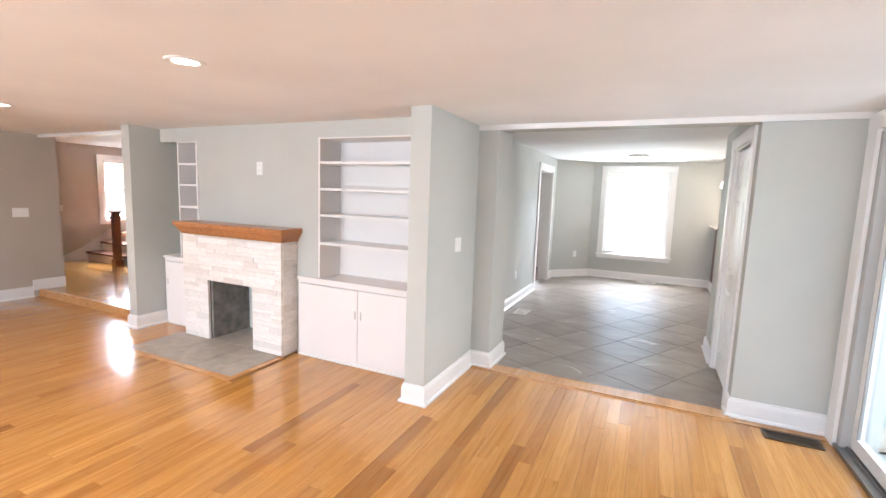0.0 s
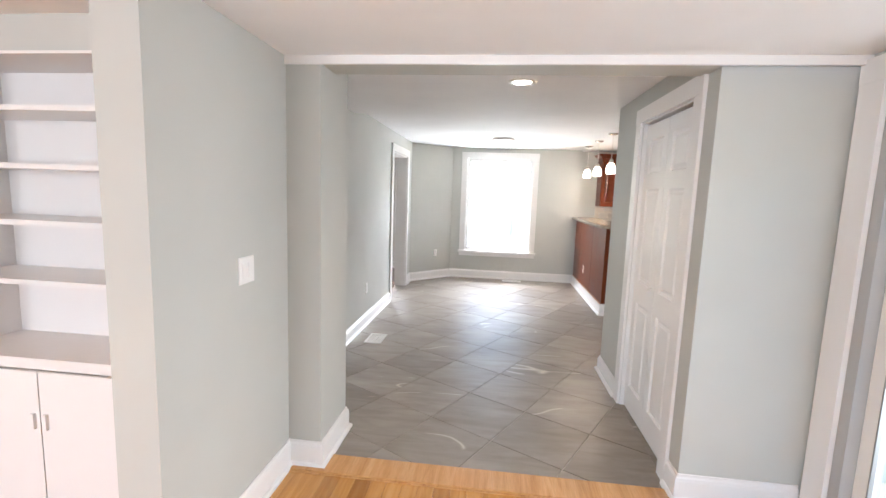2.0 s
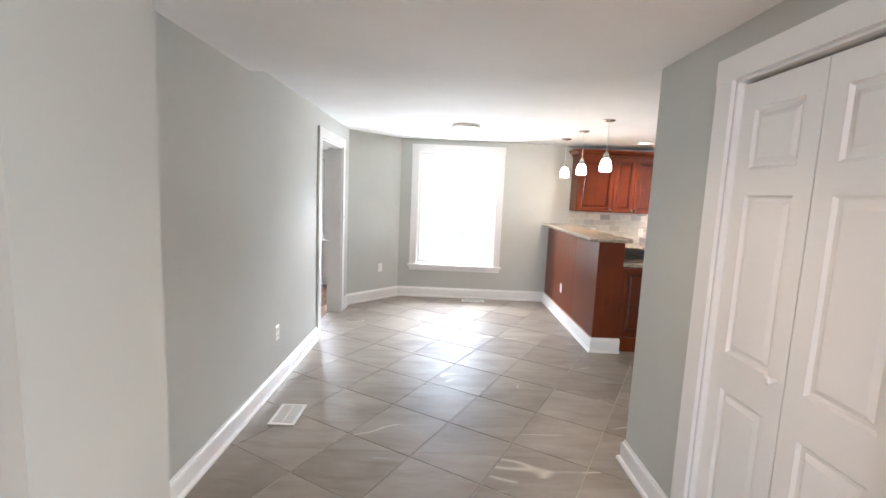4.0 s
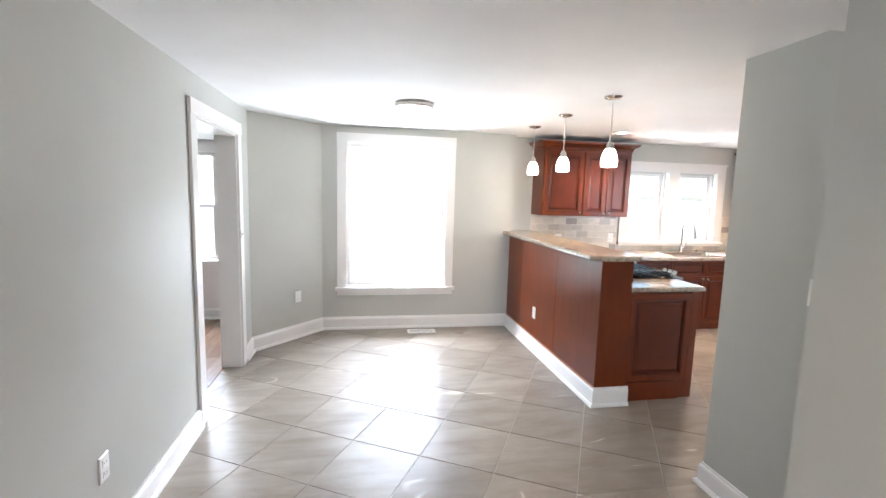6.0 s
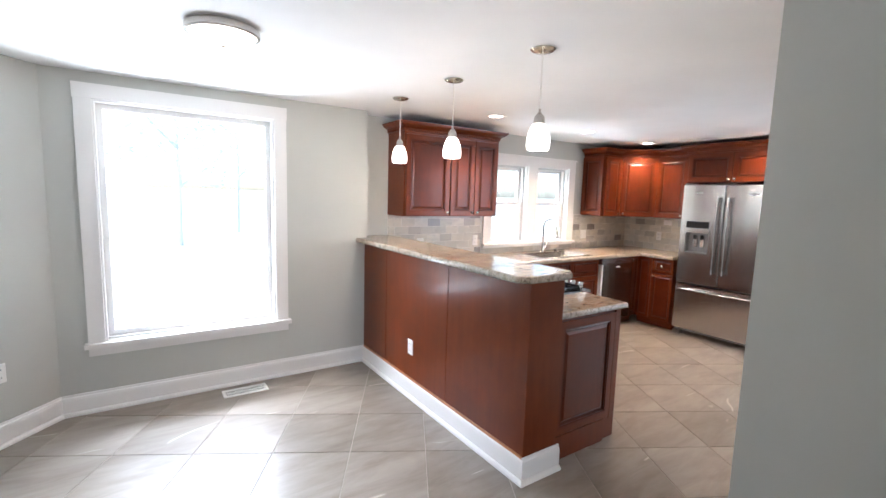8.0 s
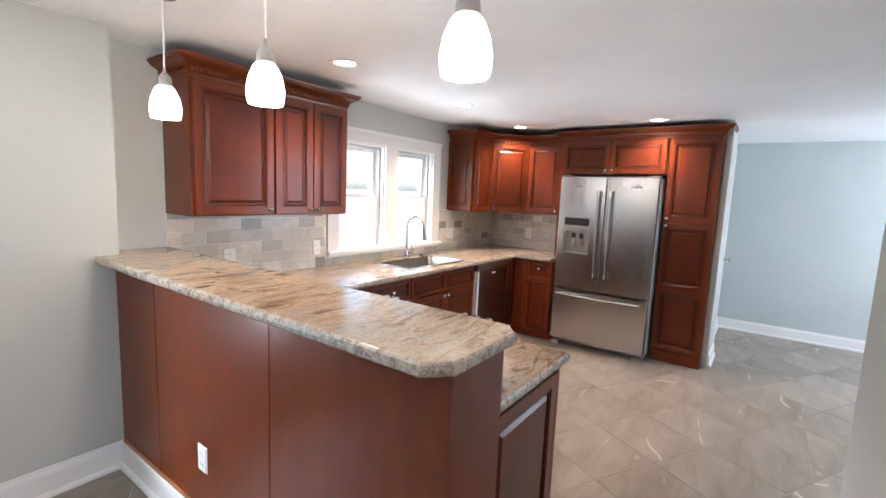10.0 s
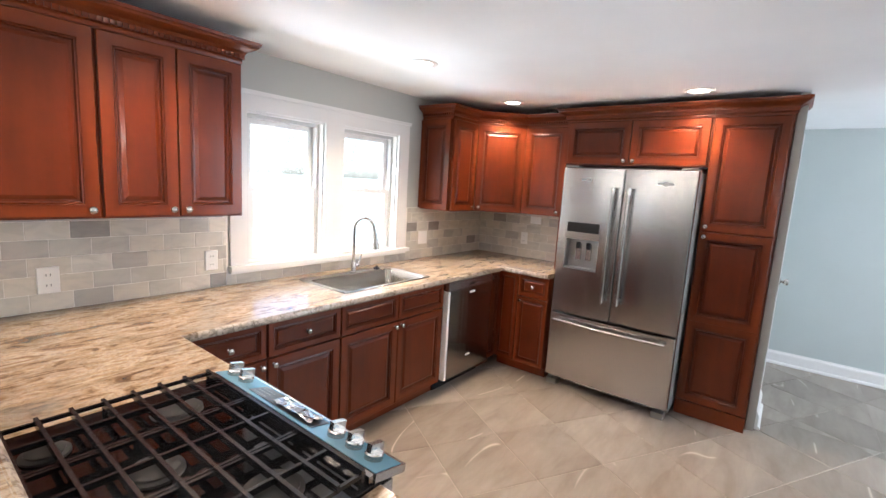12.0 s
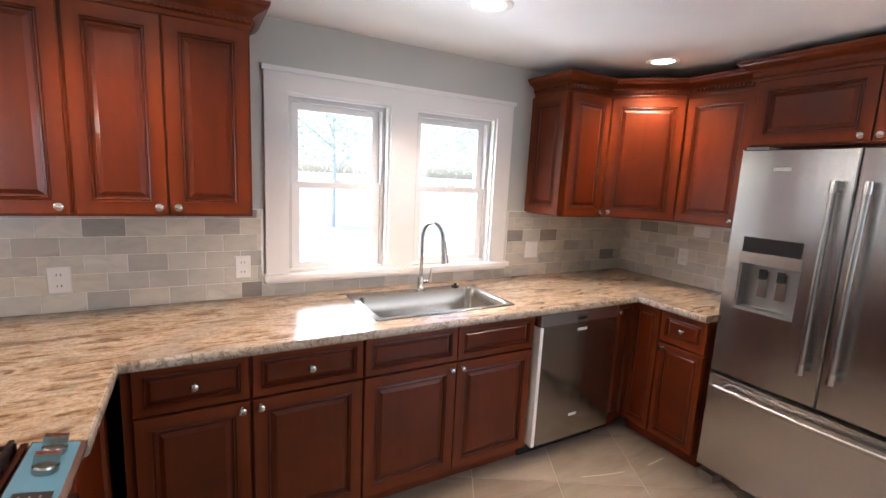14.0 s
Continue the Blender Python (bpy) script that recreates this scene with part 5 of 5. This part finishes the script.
for bx, by, r in ((0.17, 0.14, 0.045), (0.45, 0.14, 0.055), (0.31, RW / 2, 0.05), (0.17, RW - 0.14, 0.038), (0.45, RW - 0.14, 0.055)):
    bm = bmesh.new()
    lathe(bm, [(r + 0.01, 0.0), (r + 0.01, 0.006), (r, 0.009), (r, 0.014), (r - 0.008, 0.018), (0, 0.018)], pose(bx, by, 0.922), 24)
    part("burner", bm, IRON, rg, smooth=True)

# sink and tap
sk = thing("kitchen_sink", "shallow drop-in stainless steel sink", "sink", pose(4.93, 9.34, COUNTER))
bm = bmesh.new()
W_, D_ = 0.79, 0.48


def ring(x0, x1, y0, y1, z, r=0.03):
    pts = []
    for cx_, cy_, a0 in ((x1 - r, y1 - r, 0), (x0 + r, y1 - r, 90), (x0 + r, y0 + r, 180), (x1 - r, y0 + r, 270)):
        for k in range(5):
            a = radians(a0 + k * 22.5)
            pts.append(bm.verts.new((cx_ + r * math.cos(a), cy_ + r * math.sin(a), z)))
    return pts


loops = [ring(0, W_, 0, D_, 0.0005, 0.02), ring(0.003, W_ - 0.003, 0.003, D_ - 0.003, 0.006, 0.02), ring(0.03, W_ - 0.03, 0.03, D_ - 0.075, 0.005, 0.04), ring(0.036, W_ - 0.036, 0.036, D_ - 0.081, -0.004, 0.045), ring(0.05, W_ - 0.05, 0.05, D_ - 0.095, -0.17, 0.05), ring(0.08, W_ - 0.08, 0.08, D_ - 0.12, -0.185, 0.04)]
for a, b in zip(loops, loops[1:]):
    for i in range(len(a)):
        bm.faces.new((a[i], a[(i + 1) % len(a)], b[(i + 1) % len(a)], b[i]))
bm.faces.new(loops[-1])
part("basin", bm, SINKSTEEL, sk, smooth=True)
bm = bmesh.new()
lathe(bm, [(0.0, -0.180), (0.02, -0.181), (0.04, -0.1825), (0.045, -0.186)], pose(W_ / 2, D_ / 2 - 0.02, 0), 20)
part("drain", bm, CHROME, sk, smooth=True)
tp = thing("kitchen_tap", "tall brushed nickel pull-down kitchen tap", "tap", pose(5.36, 9.775, COUNTER + 0.005))
bm = bmesh.new()
lathe(bm, [(0.0, 0.0), (0.026, 0.0), (0.026, 0.006), (0.019, 0.012), (0.018, 0.075), (0.015, 0.085), (0, 0.086)], seg=20)
part("base", bm, NICKEL, tp, smooth=True)
arc = [(0, 0, 0.08), (0, 0, 0.29)] + [(0.075 * (1 - math.cos(radians(a))) * 0.35, -0.075 * (1 - math.cos(radians(a))), 0.31 + 0.09 * math.sin(radians(a))) for a in range(0, 181, 15)]
bm = bmesh.new()
tube(bm, arc, 0.0105, 12)
part("spout", bm, NICKEL, tp, smooth=True)
bm = bmesh.new()
tube(bm, [(0.0525, -0.150, 0.315), (0.055, -0.156, 0.27), (0.060, -0.168, 0.185)], [0.012, 0.0165, 0.021], 14)
part("spray_head", bm, NICKEL, tp, smooth=True)
bm = bmesh.new()
tube(bm, [(0.015, 0, 0.05), (0.045, -0.005, 0.055)], 0.013, 12)
tube(bm, [(0.04, -0.005, 0.055), (0.055, -0.01, 0.10), (0.062, -0.012, 0.13)], [0.008, 0.006, 0.005], 10)
part("lever", bm, NICKEL, tp, smooth=True)
st = thing("sink_stopper", "small black and steel stopper on the sink rim", "sink stopper", pose(5.60, 9.785, COUNTER + 0.006))
bm = bmesh.new()
lathe(bm, [(0, 0), (0.022, 0.0), (0.024, 0.006), (0.016, 0.01), (0.008, 0.012), (0.009, 0.022), (0, 0.024)], seg=16)
part("cap", bm, BLACK, st, smooth=True)

# dishwasher
dwr = thing("dishwasher", "stainless steel dishwasher, its door darkened for the cabinets it reflects", "dishwasher", pose(5.816, LF, 0))
part("body", boxes((0.0, 0.605, 0.0, LD, 0.10, CH_)), ALU, dwr)
# Darker steel here puts the reflected cabinets into the door's colour.
part("door", boxes((0.0245, 0.601, -0.055, -0.001, 0.11, CH_ - 0.075)), DARKSTEEL, dwr, bevel=0.003)
# White strip: window light on the steel door's left side, painted on.
part("door_edge", boxes((0.002, 0.024, -0.0565, -0.001, 0.11, CH_ - 0.075)), PLASTIC, dwr, bevel=0.001)
part("control_strip", boxes((0.002, 0.601, -0.057, -0.001, CH_ - 0.072, CH_ - 0.004)), STEEL, dwr, bevel=0.004)
part("display", boxes((0.27, 0.34, -0.059, -0.0572, CH_ - 0.055, CH_ - 0.035)), BLACK, dwr)
part("badge", boxes((0.27, 0.33, -0.057, -0.0552, 0.24, 0.255)), SILVERLINE, dwr)
part("door_clip", boxes((0.28, 0.35, -0.058, -0.0552, CH_ - 0.12, CH_ - 0.105)), SILVERLINE, dwr)
part("toe_kick", boxes((0.0, 0.605, 0.05, 0.07, 0.0, 0.10)), BLACK, dwr)

# refrigerator
fr = thing("refrigerator", "stainless steel refrigerator with two doors, water dispenser and freezer drawer", "refrigerator", pose(6.70, 8.795, 0, 0, 0, -90))
FWd = 0.94
part("body", boxes((0.005, FWd - 0.005, 0.0, 0.50, 0.035, 1.765)), DOORMETAL, fr)
dl = FWd / 2


def fridge_door(x0, x1, z0, z1, name, hole=None, bow=0.009):
    """A door whose front bows gently outwards across its width; hole: the dispenser's recess."""
    mid, half = (x0 + x1) / 2, (x1 - x0) / 2
    xs = sorted({x0, x0 + 0.006, x1 - 0.006, x1, *(x0 + (x1 - x0) * k / 14 for k in range(1, 14)), *((hole[0], hole[1]) if hole else ())})
    zs = sorted({z0, z0 + 0.006, z1 - 0.006, z1, *((hole[2], hole[3]) if hole else ())})
    bm = bmesh.new()

    def front(x, z):
        y = -0.075 - bow * (1 - ((x - mid) / half) ** 2)
        if x in (x0, x1) or z in (z0, z1):
            y = -0.069
        return y

    vf = {(x, z): bm.verts.new((x, front(x, z), z)) for x in xs for z in zs}
    vb = {(x, z): bm.verts.new((x, -0.006, z)) for x in xs for z in zs}
    inside = lambda i, j: hole and hole[0] <= (xs[i] + xs[i + 1]) / 2 <= hole[1] and hole[2] <= (zs[j] + zs[j + 1]) / 2 <= hole[3]
    for i in range(len(xs) - 1):
        for j in range(len(zs) - 1):
            if inside(i, j):
                continue
            q = [(xs[i], zs[j]), (xs[i + 1], zs[j]), (xs[i + 1], zs[j + 1]), (xs[i], zs[j + 1])]
            bm.faces.new([vf[k] for k in q])
            bm.faces.new([vb[k] for k in q][::-1])
            for (di, dj), (p_, q_) in {(0, -1): (q[0], q[1]), (1, 0): (q[1], q[2]), (0, 1): (q[2], q[3]), (-1, 0): (q[3], q[0])}.items():
                ii, jj = i + di, j + dj
                if not (0 <= ii < len(xs) - 1 and 0 <= jj < len(zs) - 1) or inside(ii, jj):
                    bm.faces.new((vf[p_], vb[p_], vb[q_], vf[q_]))
    return part(name, bm, STEEL, fr, smooth=True)


a = fridge_door(0.003, dl - 0.002, 0.625, 1.775, "door", (0.075, 0.335, 0.985, 1.225))
part("dispenser_recess", boxes((0.075, 0.335, -0.012, -0.002, 0.985, 1.225), (0.075, 0.083, -0.074, -0.012, 0.985, 1.225), (0.327, 0.335, -0.074, -0.012, 0.985, 1.225), (0.083, 0.327, -0.074, -0.012, 0.985, 1.0)), ALU, a)
part("dispenser_ledge", boxes((0.068, 0.342, -0.089, -0.0765, 0.968, 0.988)), STEEL, a, bevel=0.002)
part("dispenser_bar", boxes((0.068, 0.342, -0.092, -0.0765, 1.225, 1.28)), STEEL, a, bevel=0.002)
for x in (0.145, 0.225):
    part("dispenser_paddle", boxes((x, x + 0.04, -0.03, -0.012, 1.06, 1.19)), STEEL, a, bevel=0.004)
for x in (0.15, 0.23):
    part("dispenser_nozzle", boxes((x, x + 0.03, -0.045, -0.03, 1.15, 1.2)), BLACK, a, bevel=0.003)
part("display_panel", boxes((0.08, 0.33, -0.0875, -0.0765, 1.282, 1.355)), CLOCK, a, bevel=0.001)
part("badge", boxes((0.16, 0.23, -0.086, -0.0765, 1.675, 1.69)), SILVERLINE, a)
b_ = fridge_door(dl + 0.002, FWd - 0.003, 0.625, 1.775, "door")
part("badge", boxes((0.70, 0.80, -0.086, -0.0765, 1.668, 1.682), (0.735, 0.765, -0.087, -0.086, 1.66, 1.69)), SILVERLINE, b_)
c_ = fridge_door(0.003, FWd - 0.003, 0.075, 0.612, "freezer_drawer")
for x, par in ((dl - 0.055, a), (dl + 0.055, b_)):
    bm = bmesh.new()
    tube(bm, [(x, -0.125, 0.79), (x, -0.135, 1.2), (x, -0.125, 1.62)], 0.0135, 14)
    for z in (0.81, 1.60):
        tube(bm, [(x, -0.075, z), (x, -0.127, z)], 0.012, 10)
    h_ = part("handle", bm, STEEL, par, smooth=True)
    for z0, z1 in ((0.775, 0.825), (1.585, 1.635)):
        bm = bmesh.new()
        tube(bm, [(x, -0.126, z0), (x, -0.126, z1)], 0.0165, 14)
        part("handle_cap", bm, CHROME, h_, smooth=True)
bm = bmesh.new()
tube(bm, [(0.06, -0.12, 0.56), (FWd / 2, -0.135, 0.556), (FWd - 0.06, -0.12, 0.56)], 0.0125, 14)
for x in (0.09, FWd - 0.09):
    tube(bm, [(x, -0.075, 0.56), (x, -0.125, 0.56)], 0.011, 10)
part("handle", bm, STEEL, c_, smooth=True)
for x in (0.02, FWd - 0.10):
    part("foot", boxes((x, x + 0.08, -0.07, 0.03, 0.0, 0.045)), ALU, fr, bevel=0.004)
for x in (0.01, FWd - 0.11):
    part("hinge_cover", boxes((x, x + 0.1, -0.05, 0.05, 1.766, 1.79)), ALU, fr, bevel=0.004)

# ---- stair hall ----
sr = thing("staircase", "wooden staircase foot with dark newel post and white stringer", "staircase", pose(-7.64, 4.97, 0.085))
for i in range(6):
    part("tread", boxes((0.0, 1.10, 0.25 * i - 0.03, 0.25 * (i + 1), 0.17 * (i + 1) - 0.03, 0.17 * (i + 1))), DARKWOOD, sr, bevel=0.006)
    part("riser", boxes((0.0, 1.10, 0.25 * i, 0.25 * i + 0.018, 0.17 * i, 0.17 * (i + 1) - 0.03)), TRIM, sr)
bm = bmesh.new()
prism(bm, [(-0.35, 0.0), (1.5, 0.0), (1.5, 1.30), (-0.05, 0.26), (-0.35, 0.13)], 0, 0.02)
part("stringer", bm, TRIM, sr, at=Matrix(((0, 0, 1, -0.021), (1, 0, 0, 0), (0, 1, 0, 0), (0, 0, 0, 1))))
part("newel_post", boxes((-0.05, 0.05, -0.05, 0.05, 0.12, 0.95), (-0.065, 0.065, -0.065, 0.065, 0, 0.12), (-0.06, 0.06, -0.06, 0.06, 0.84, 0.87), (-0.07, 0.07, -0.07, 0.07, 0.95, 0.98)), DARKWOOD, sr, at=pose(1.06, -0.06, 0), bevel=0.004)

# ---- outdoors ----
gb = bmesh.new()
box(gb, -3000, 3000, -3000, 3000, -0.75, -0.55)
tagged(part("ground", gb, GRASS), kind="structure")
solid("deck", boxes((3.36, 9.5, -2.5, 4.30, -0.55, -0.08)), DECK)
nb = solid("siding_wall", boxes((3.36, 4.46, 4.34, 4.42, -0.5, 3.2), (4.46, 9.4, 4.38, 4.42, -0.5, 3.2)), SIDING)
nb2 = solid("siding_wall_side", boxes((5.45, 5.5, -2.0, 4.30, -0.5, 3.2)), SIDING)
for i in range(26):
    z = -0.08 + i * 0.115
    bm = bmesh.new()
    prism(bm, [(0.0, 0.0), (0.022, 0.0), (0.006, 0.118), (0.0, 0.118)], -0.0, 6.2)
    part("clapboard", bm, SIDING, nb2, at=Matrix(((-1, 0, 0, 5.45), (0, 0, 1, -1.95), (0, 1, 0, z), (0, 0, 0, 1))))


def tree(x, y, h, r, seed):
    rt = random.Random(seed)
    ob = thing("tree", "leafy garden tree with a grey trunk seen through a window", "tree", pose(x, y, -0.56))
    bm = bmesh.new()
    tube(bm, [(0, 0, 0), (0.05, 0.02, h * 0.35), (0.0, 0.08, h * 0.7)], [0.11, 0.08, 0.04], 8)
    for k in range(6):
        a = k * 1.05 + rt.random()
        z = h * (0.3 + 0.07 * k)
        tube(bm, [(0, 0, z), (math.cos(a) * r * 0.5, math.sin(a) * r * 0.5, z + h * 0.15), (math.cos(a) * r * 0.8, math.sin(a) * r * 0.8, z + h * 0.2)], [0.06, 0.04, 0.015], 6)
    part("trunk", bm, BARK, ob)
    vs, fs = [], []
    for c in range(80):
        a, e = rt.uniform(0, 6.283), rt.uniform(-0.6, 1.2)
        rr = r * rt.uniform(0.45, 1.0)
        cx_, cy_, cz_ = math.cos(a) * math.cos(e) * rr, math.sin(a) * math.cos(e) * rr, h * 0.52 + math.sin(e) * rr * 1.1
        for q in range(36):
            px, py, pz = (rt.gauss(0, r * 0.13) for _ in range(3))
            s = rt.uniform(0.05, 0.12)
            u = Vector((rt.gauss(0, 1), rt.gauss(0, 1), rt.gauss(0, 1))).normalized()
            w = u.orthogonal().normalized() * s
            u = u * s
            p = Vector((cx_ + px, cy_ + py, cz_ + pz))
            i = len(vs)
            vs += [p - u, p + w * 0.5, p + u, p - w * 0.5]
            fs.append((i, i + 1, i + 2, i + 3))
    me = bpy.data.meshes.new("crown")
    me.from_pydata(vs, [], fs)
    me.materials.append(LEAF)
    cr = new("crown", me)
    cr.parent = ob
    return ob


for n, (x, y, h, r) in enumerate(((-3.5, 26, 7, 2.6), (-0.6, 29, 8, 3.0), (2.4, 25, 7, 2.6), (5.2, 30, 9, 3.2), (9.0, 25, 7, 2.7), (12.6, 28, 8, 3.0), (17.0, 26, 8, 2.8), (21.0, 30, 9, 3.2), (-7.5, 30, 9, 3.2))):
    tree(x, y, h, r, n + 1)

# ---- floor tiles, planks and backsplash, piece by piece ----


def clip(poly, a, b, c):
    """Keeps the part of a polygon where a*x + b*y <= c."""
    out = []
    for i in range(len(poly)):
        p, q = poly[i], poly[(i + 1) % len(poly)]
        dp, dq = a * p[0] + b * p[1] - c, a * q[0] + b * q[1] - c
        if dp <= 0:
            out.append(p)
        if dp * dq < 0:
            s = dp / (dp - dq)
            out.append((p[0] + s * (q[0] - p[0]), p[1] + s * (q[1] - p[1])))
    return out


def area_of(p):
    return abs(sum(p[i][0] * p[(i + 1) % len(p)][1] - p[(i + 1) % len(p)][0] * p[i][1] for i in range(len(p)))) / 2


def bevelled_piece(bm, pts, z0, z1, e, me_clip=True):
    """A flat piece with a small chamfer round its top."""
    n = len(pts)
    cx_, cy_ = sum(p[0] for p in pts) / n, sum(p[1] for p in pts) / n
    k = [(p[0] + (cx_ - p[0]) * e, p[1] + (cy_ - p[1]) * e) for p in pts]
    lo = [bm.verts.new((x, y, z0)) for x, y in pts]
    mi = [bm.verts.new((x, y, z1 - 0.0015)) for x, y in pts]
    hi = [bm.verts.new((x, y, z1)) for x, y in k]
    bm.faces.new(hi)
    for a, b in ((lo, mi), (mi, hi)):
        for i in range(n):
            j = (i + 1) % n
            bm.faces.new((a[i], a[j], b[j], b[i]))


floor_tiles = tagged(new("floor_tiles"), kind="structure")
TA = radians(60.5)
TU, TV = (math.cos(TA), math.sin(TA)), (math.sin(TA), -math.cos(TA))
PU, PV = 0.475, 0.459
TO = (1.442, 7.762)
JOINT = 0.0021
whole_tile = None
spaces = [(WX, 2.575, 4.06, 5.70), (WX, 3.15, 5.70, 6.65), (WX, EX, 6.65, KY), (4.6, 8.75, 4.6, 6.65), (EX, 8.75, 6.65, 7.52), (0.055, WX, 7.755, 8.685), (2.575, 2.715, 4.24, 5.05)]
rt = random.Random(11)
for i in range(-14, 16):
    for j in range(-12, 20):
        c = [(TO[0] + TU[0] * (i + a) * PU + TV[0] * (j + b) * PV, TO[1] + TU[1] * (i + a) * PU + TV[1] * (j + b) * PV) for a, b in ((0, 0), (0, 1), (1, 1), (1, 0))]
        mx_, my_ = sum(p[0] for p in c) / 4, sum(p[1] for p in c) / 4
        q = [(p[0] - (p[0] - mx_) * JOINT * 2 / 0.46, p[1] - (p[1] - my_) * JOINT * 2 / 0.46) for p in c]
        full = None
        for x0, x1, y0, y1 in spaces:
            r = q
            for a, b, lim in ((1, 0, x1), (-1, 0, -x0), (0, 1, y1), (0, -1, -y0)):
                r = clip(r, a, b, lim) if len(r) >= 3 else r
            if len(r) < 3 or area_of(r) < 0.0006:
                continue
            local = [(p[0] - mx_, p[1] - my_) for p in r]
            if area_of(r) > 0.999 * area_of(q):
                if whole_tile is None:
                    bm = bmesh.new()
                    bevelled_piece(bm, local, -0.012, 0.0, 0.006)
                    whole_tile = mesh_of("tile", bm, TILE)
                ob = new("tile", whole_tile)
            else:
                bm = bmesh.new()
                bevelled_piece(bm, local, -0.012, 0.0, 0.006)
                ob = new("tile", mesh_of("tile", bm, TILE))
            ob.parent, ob.location = floor_tiles, (mx_, my_, rt.uniform(-0.0004, 0.0004))

floor_planks = tagged(new("floor_planks"), kind="structure")
PW = 0.083
rp = random.Random(21)
cuts = []
x = W_X
while x < 3.148:
    x1 = min(x + PW, 3.148)
    y = -2.7 + rp.uniform(-1.5, 0)
    ytop = 3.885 if 0.56 < (x + x1) / 2 else (3.40 if x > -3.0 else (3.3 if x < -3.12 else 3.1))
    while y < ytop:
        L = rp.choice((0.6, 0.9, 1.2, 1.6, 2.1, 2.6)) * rp.uniform(0.85, 1.1)
        y2 = min(y + L, ytop)
        if ytop - y2 < 0.2:
            y2 = ytop
        ya = max(y, -2.7)
        if y2 > ya + 0.02:
            segs = [(ya, y2)]
            if -2.50 < (x + x1) / 2 < -0.985:
                segs = [(a, min(b, 2.645)) for a, b in segs if a < 2.645] + ([(max(a, 3.245), b) for a, b in segs if b > 3.25 and ((x + x1) / 2 < -2.3 or (x + x1) / 2 > -1.07)])
            for a, b in segs:
                if b > a + 0.02:
                    cuts.append((x, x1, a, b))
        y = y2
    x = x1
dist = lambda c: math.hypot((c[0] + c[1]) / 2 - 1.2, max(c[2] - 2.6, 0, 1.6 - c[3]) if True else 0)
cuts.sort(key=dist)
far = bmesh.new()
for n, (x0, x1, y0, y1) in enumerate(cuts):
    g = 0.0005
    pts = [(x0 + g, y0 + g), (x1 - g, y0 + g), (x1 - g, y1 - g), (x0 + g, y1 - g)]
    zt = rp.uniform(-0.0003, 0.0003)
    if n < 300:
        mx_, my_ = (x0 + x1) / 2, (y0 + y1) / 2
        bm = bmesh.new()
        box(bm, x0 + g - mx_, x1 - g - mx_, y0 + g - my_, y1 - g - my_, -0.016, 0.0)
        ob = new("plank", mesh_of("plank", bm, OAK))
        ob.parent, ob.location = floor_planks, (mx_, my_, zt)
    else:
        box(far, x0 + g, x1 - g, y0 + g, y1 - g, -0.016, zt)
fo = part("far_planks", far, OAK, floor_planks)
tagged(fo, kind="stuff")

side_planks = tagged(new("side_room_planks"), kind="structure")
for i in range(27):
    x0 = -3.19 + i * 0.12
    y0 = 7.0
    while y0 < 10.28:
        y1 = min(y0 + rp.uniform(0.7, 1.6), 10.298)
        xe = min(x0 + 0.119, 0.035 if y0 < 7.5 or y0 > 8.9 else 0.052)
        bm = bmesh.new()
        box(bm, (x0 - xe) / 2, (xe - x0) / 2, (y0 - y1) / 2 + 0.0005, (y1 - y0) / 2 - 0.0005, -0.016, 0.0)
        ob = new("plank", mesh_of("plank", bm, BROWNWOOD))
        ob.parent, ob.location = side_planks, ((x0 + xe) / 2, (y0 + y1) / 2, -0.001)
        y0 = y1

for wname, ox, oy, turn, length, holes in (("backsplash_north", 3.335, KY, 0, EX - 3.335, [(4.525, 6.085)]), ("backsplash_east", EX, KY - 0.012, -90, 1.16, [])):
    bs = tagged(new(wname), kind="structure")
    bs.matrix_basis = pose(ox, oy, COUNTER, 0, 0, turn)
    part("grout_bed", boxes((0.0, length, -0.0098, -0.001, 0.0, 0.066), *((h0, h1, -0.0098, -0.001, 0.066, 0.455) for h0, h1 in ([(0.0, length)] if not holes else [(0.0, 4.535 - ox), (6.075 - ox, length)]))), BSGROUT, bs)
    tw, th = 0.156, 0.0832
    cache = {}
    for r_ in range(6):
        x = -tw * (0.5 if r_ % 2 else 0.0)
        while x < length - 0.004:
            a, b = max(x, 0.0), min(x + tw, length)
            z0, z1 = r_ * th * 0.98, min((r_ + 1) * th * 0.98, 0.452)
            parts_ = [(a, b, z0, z1)]
            for h0, h1 in holes:
                h0, h1 = h0 - ox, h1 - ox
                if b > h0 and a < h1:
                    parts_ = []
                    if a < h0 - 0.01:
                        parts_.append((a, h0, z0, z1))
                    if b > h1 + 0.01:
                        parts_.append((h1, b, z0, z1))
                    if z0 < 0.06:
                        parts_.append((max(a, h0), min(b, h1), z0, min(z1, 0.062)))
            for p_ in parts_:
                w, h = p_[1] - p_[0] - 0.0025, p_[3] - p_[2] - 0.0025
                if w < 0.008 or h < 0.008:
                    continue
                key = (round(w, 4), round(h, 4))
                if key not in cache:
                    bm = bmesh.new()
                    nested(bm, w, h, [(0.0, 0.010), (0.0012, 0.0112)], back=-0.005)
                    loc(bm, (-w / 2, 0, -h / 2))
                    cache[key] = mesh_of("tile", bm, MARBLE)
                ob = new("tile", cache[key])
                ob.parent, ob.location = bs, ((p_[0] + p_[1]) / 2, 0, (p_[2] + p_[3]) / 2)
            x += tw
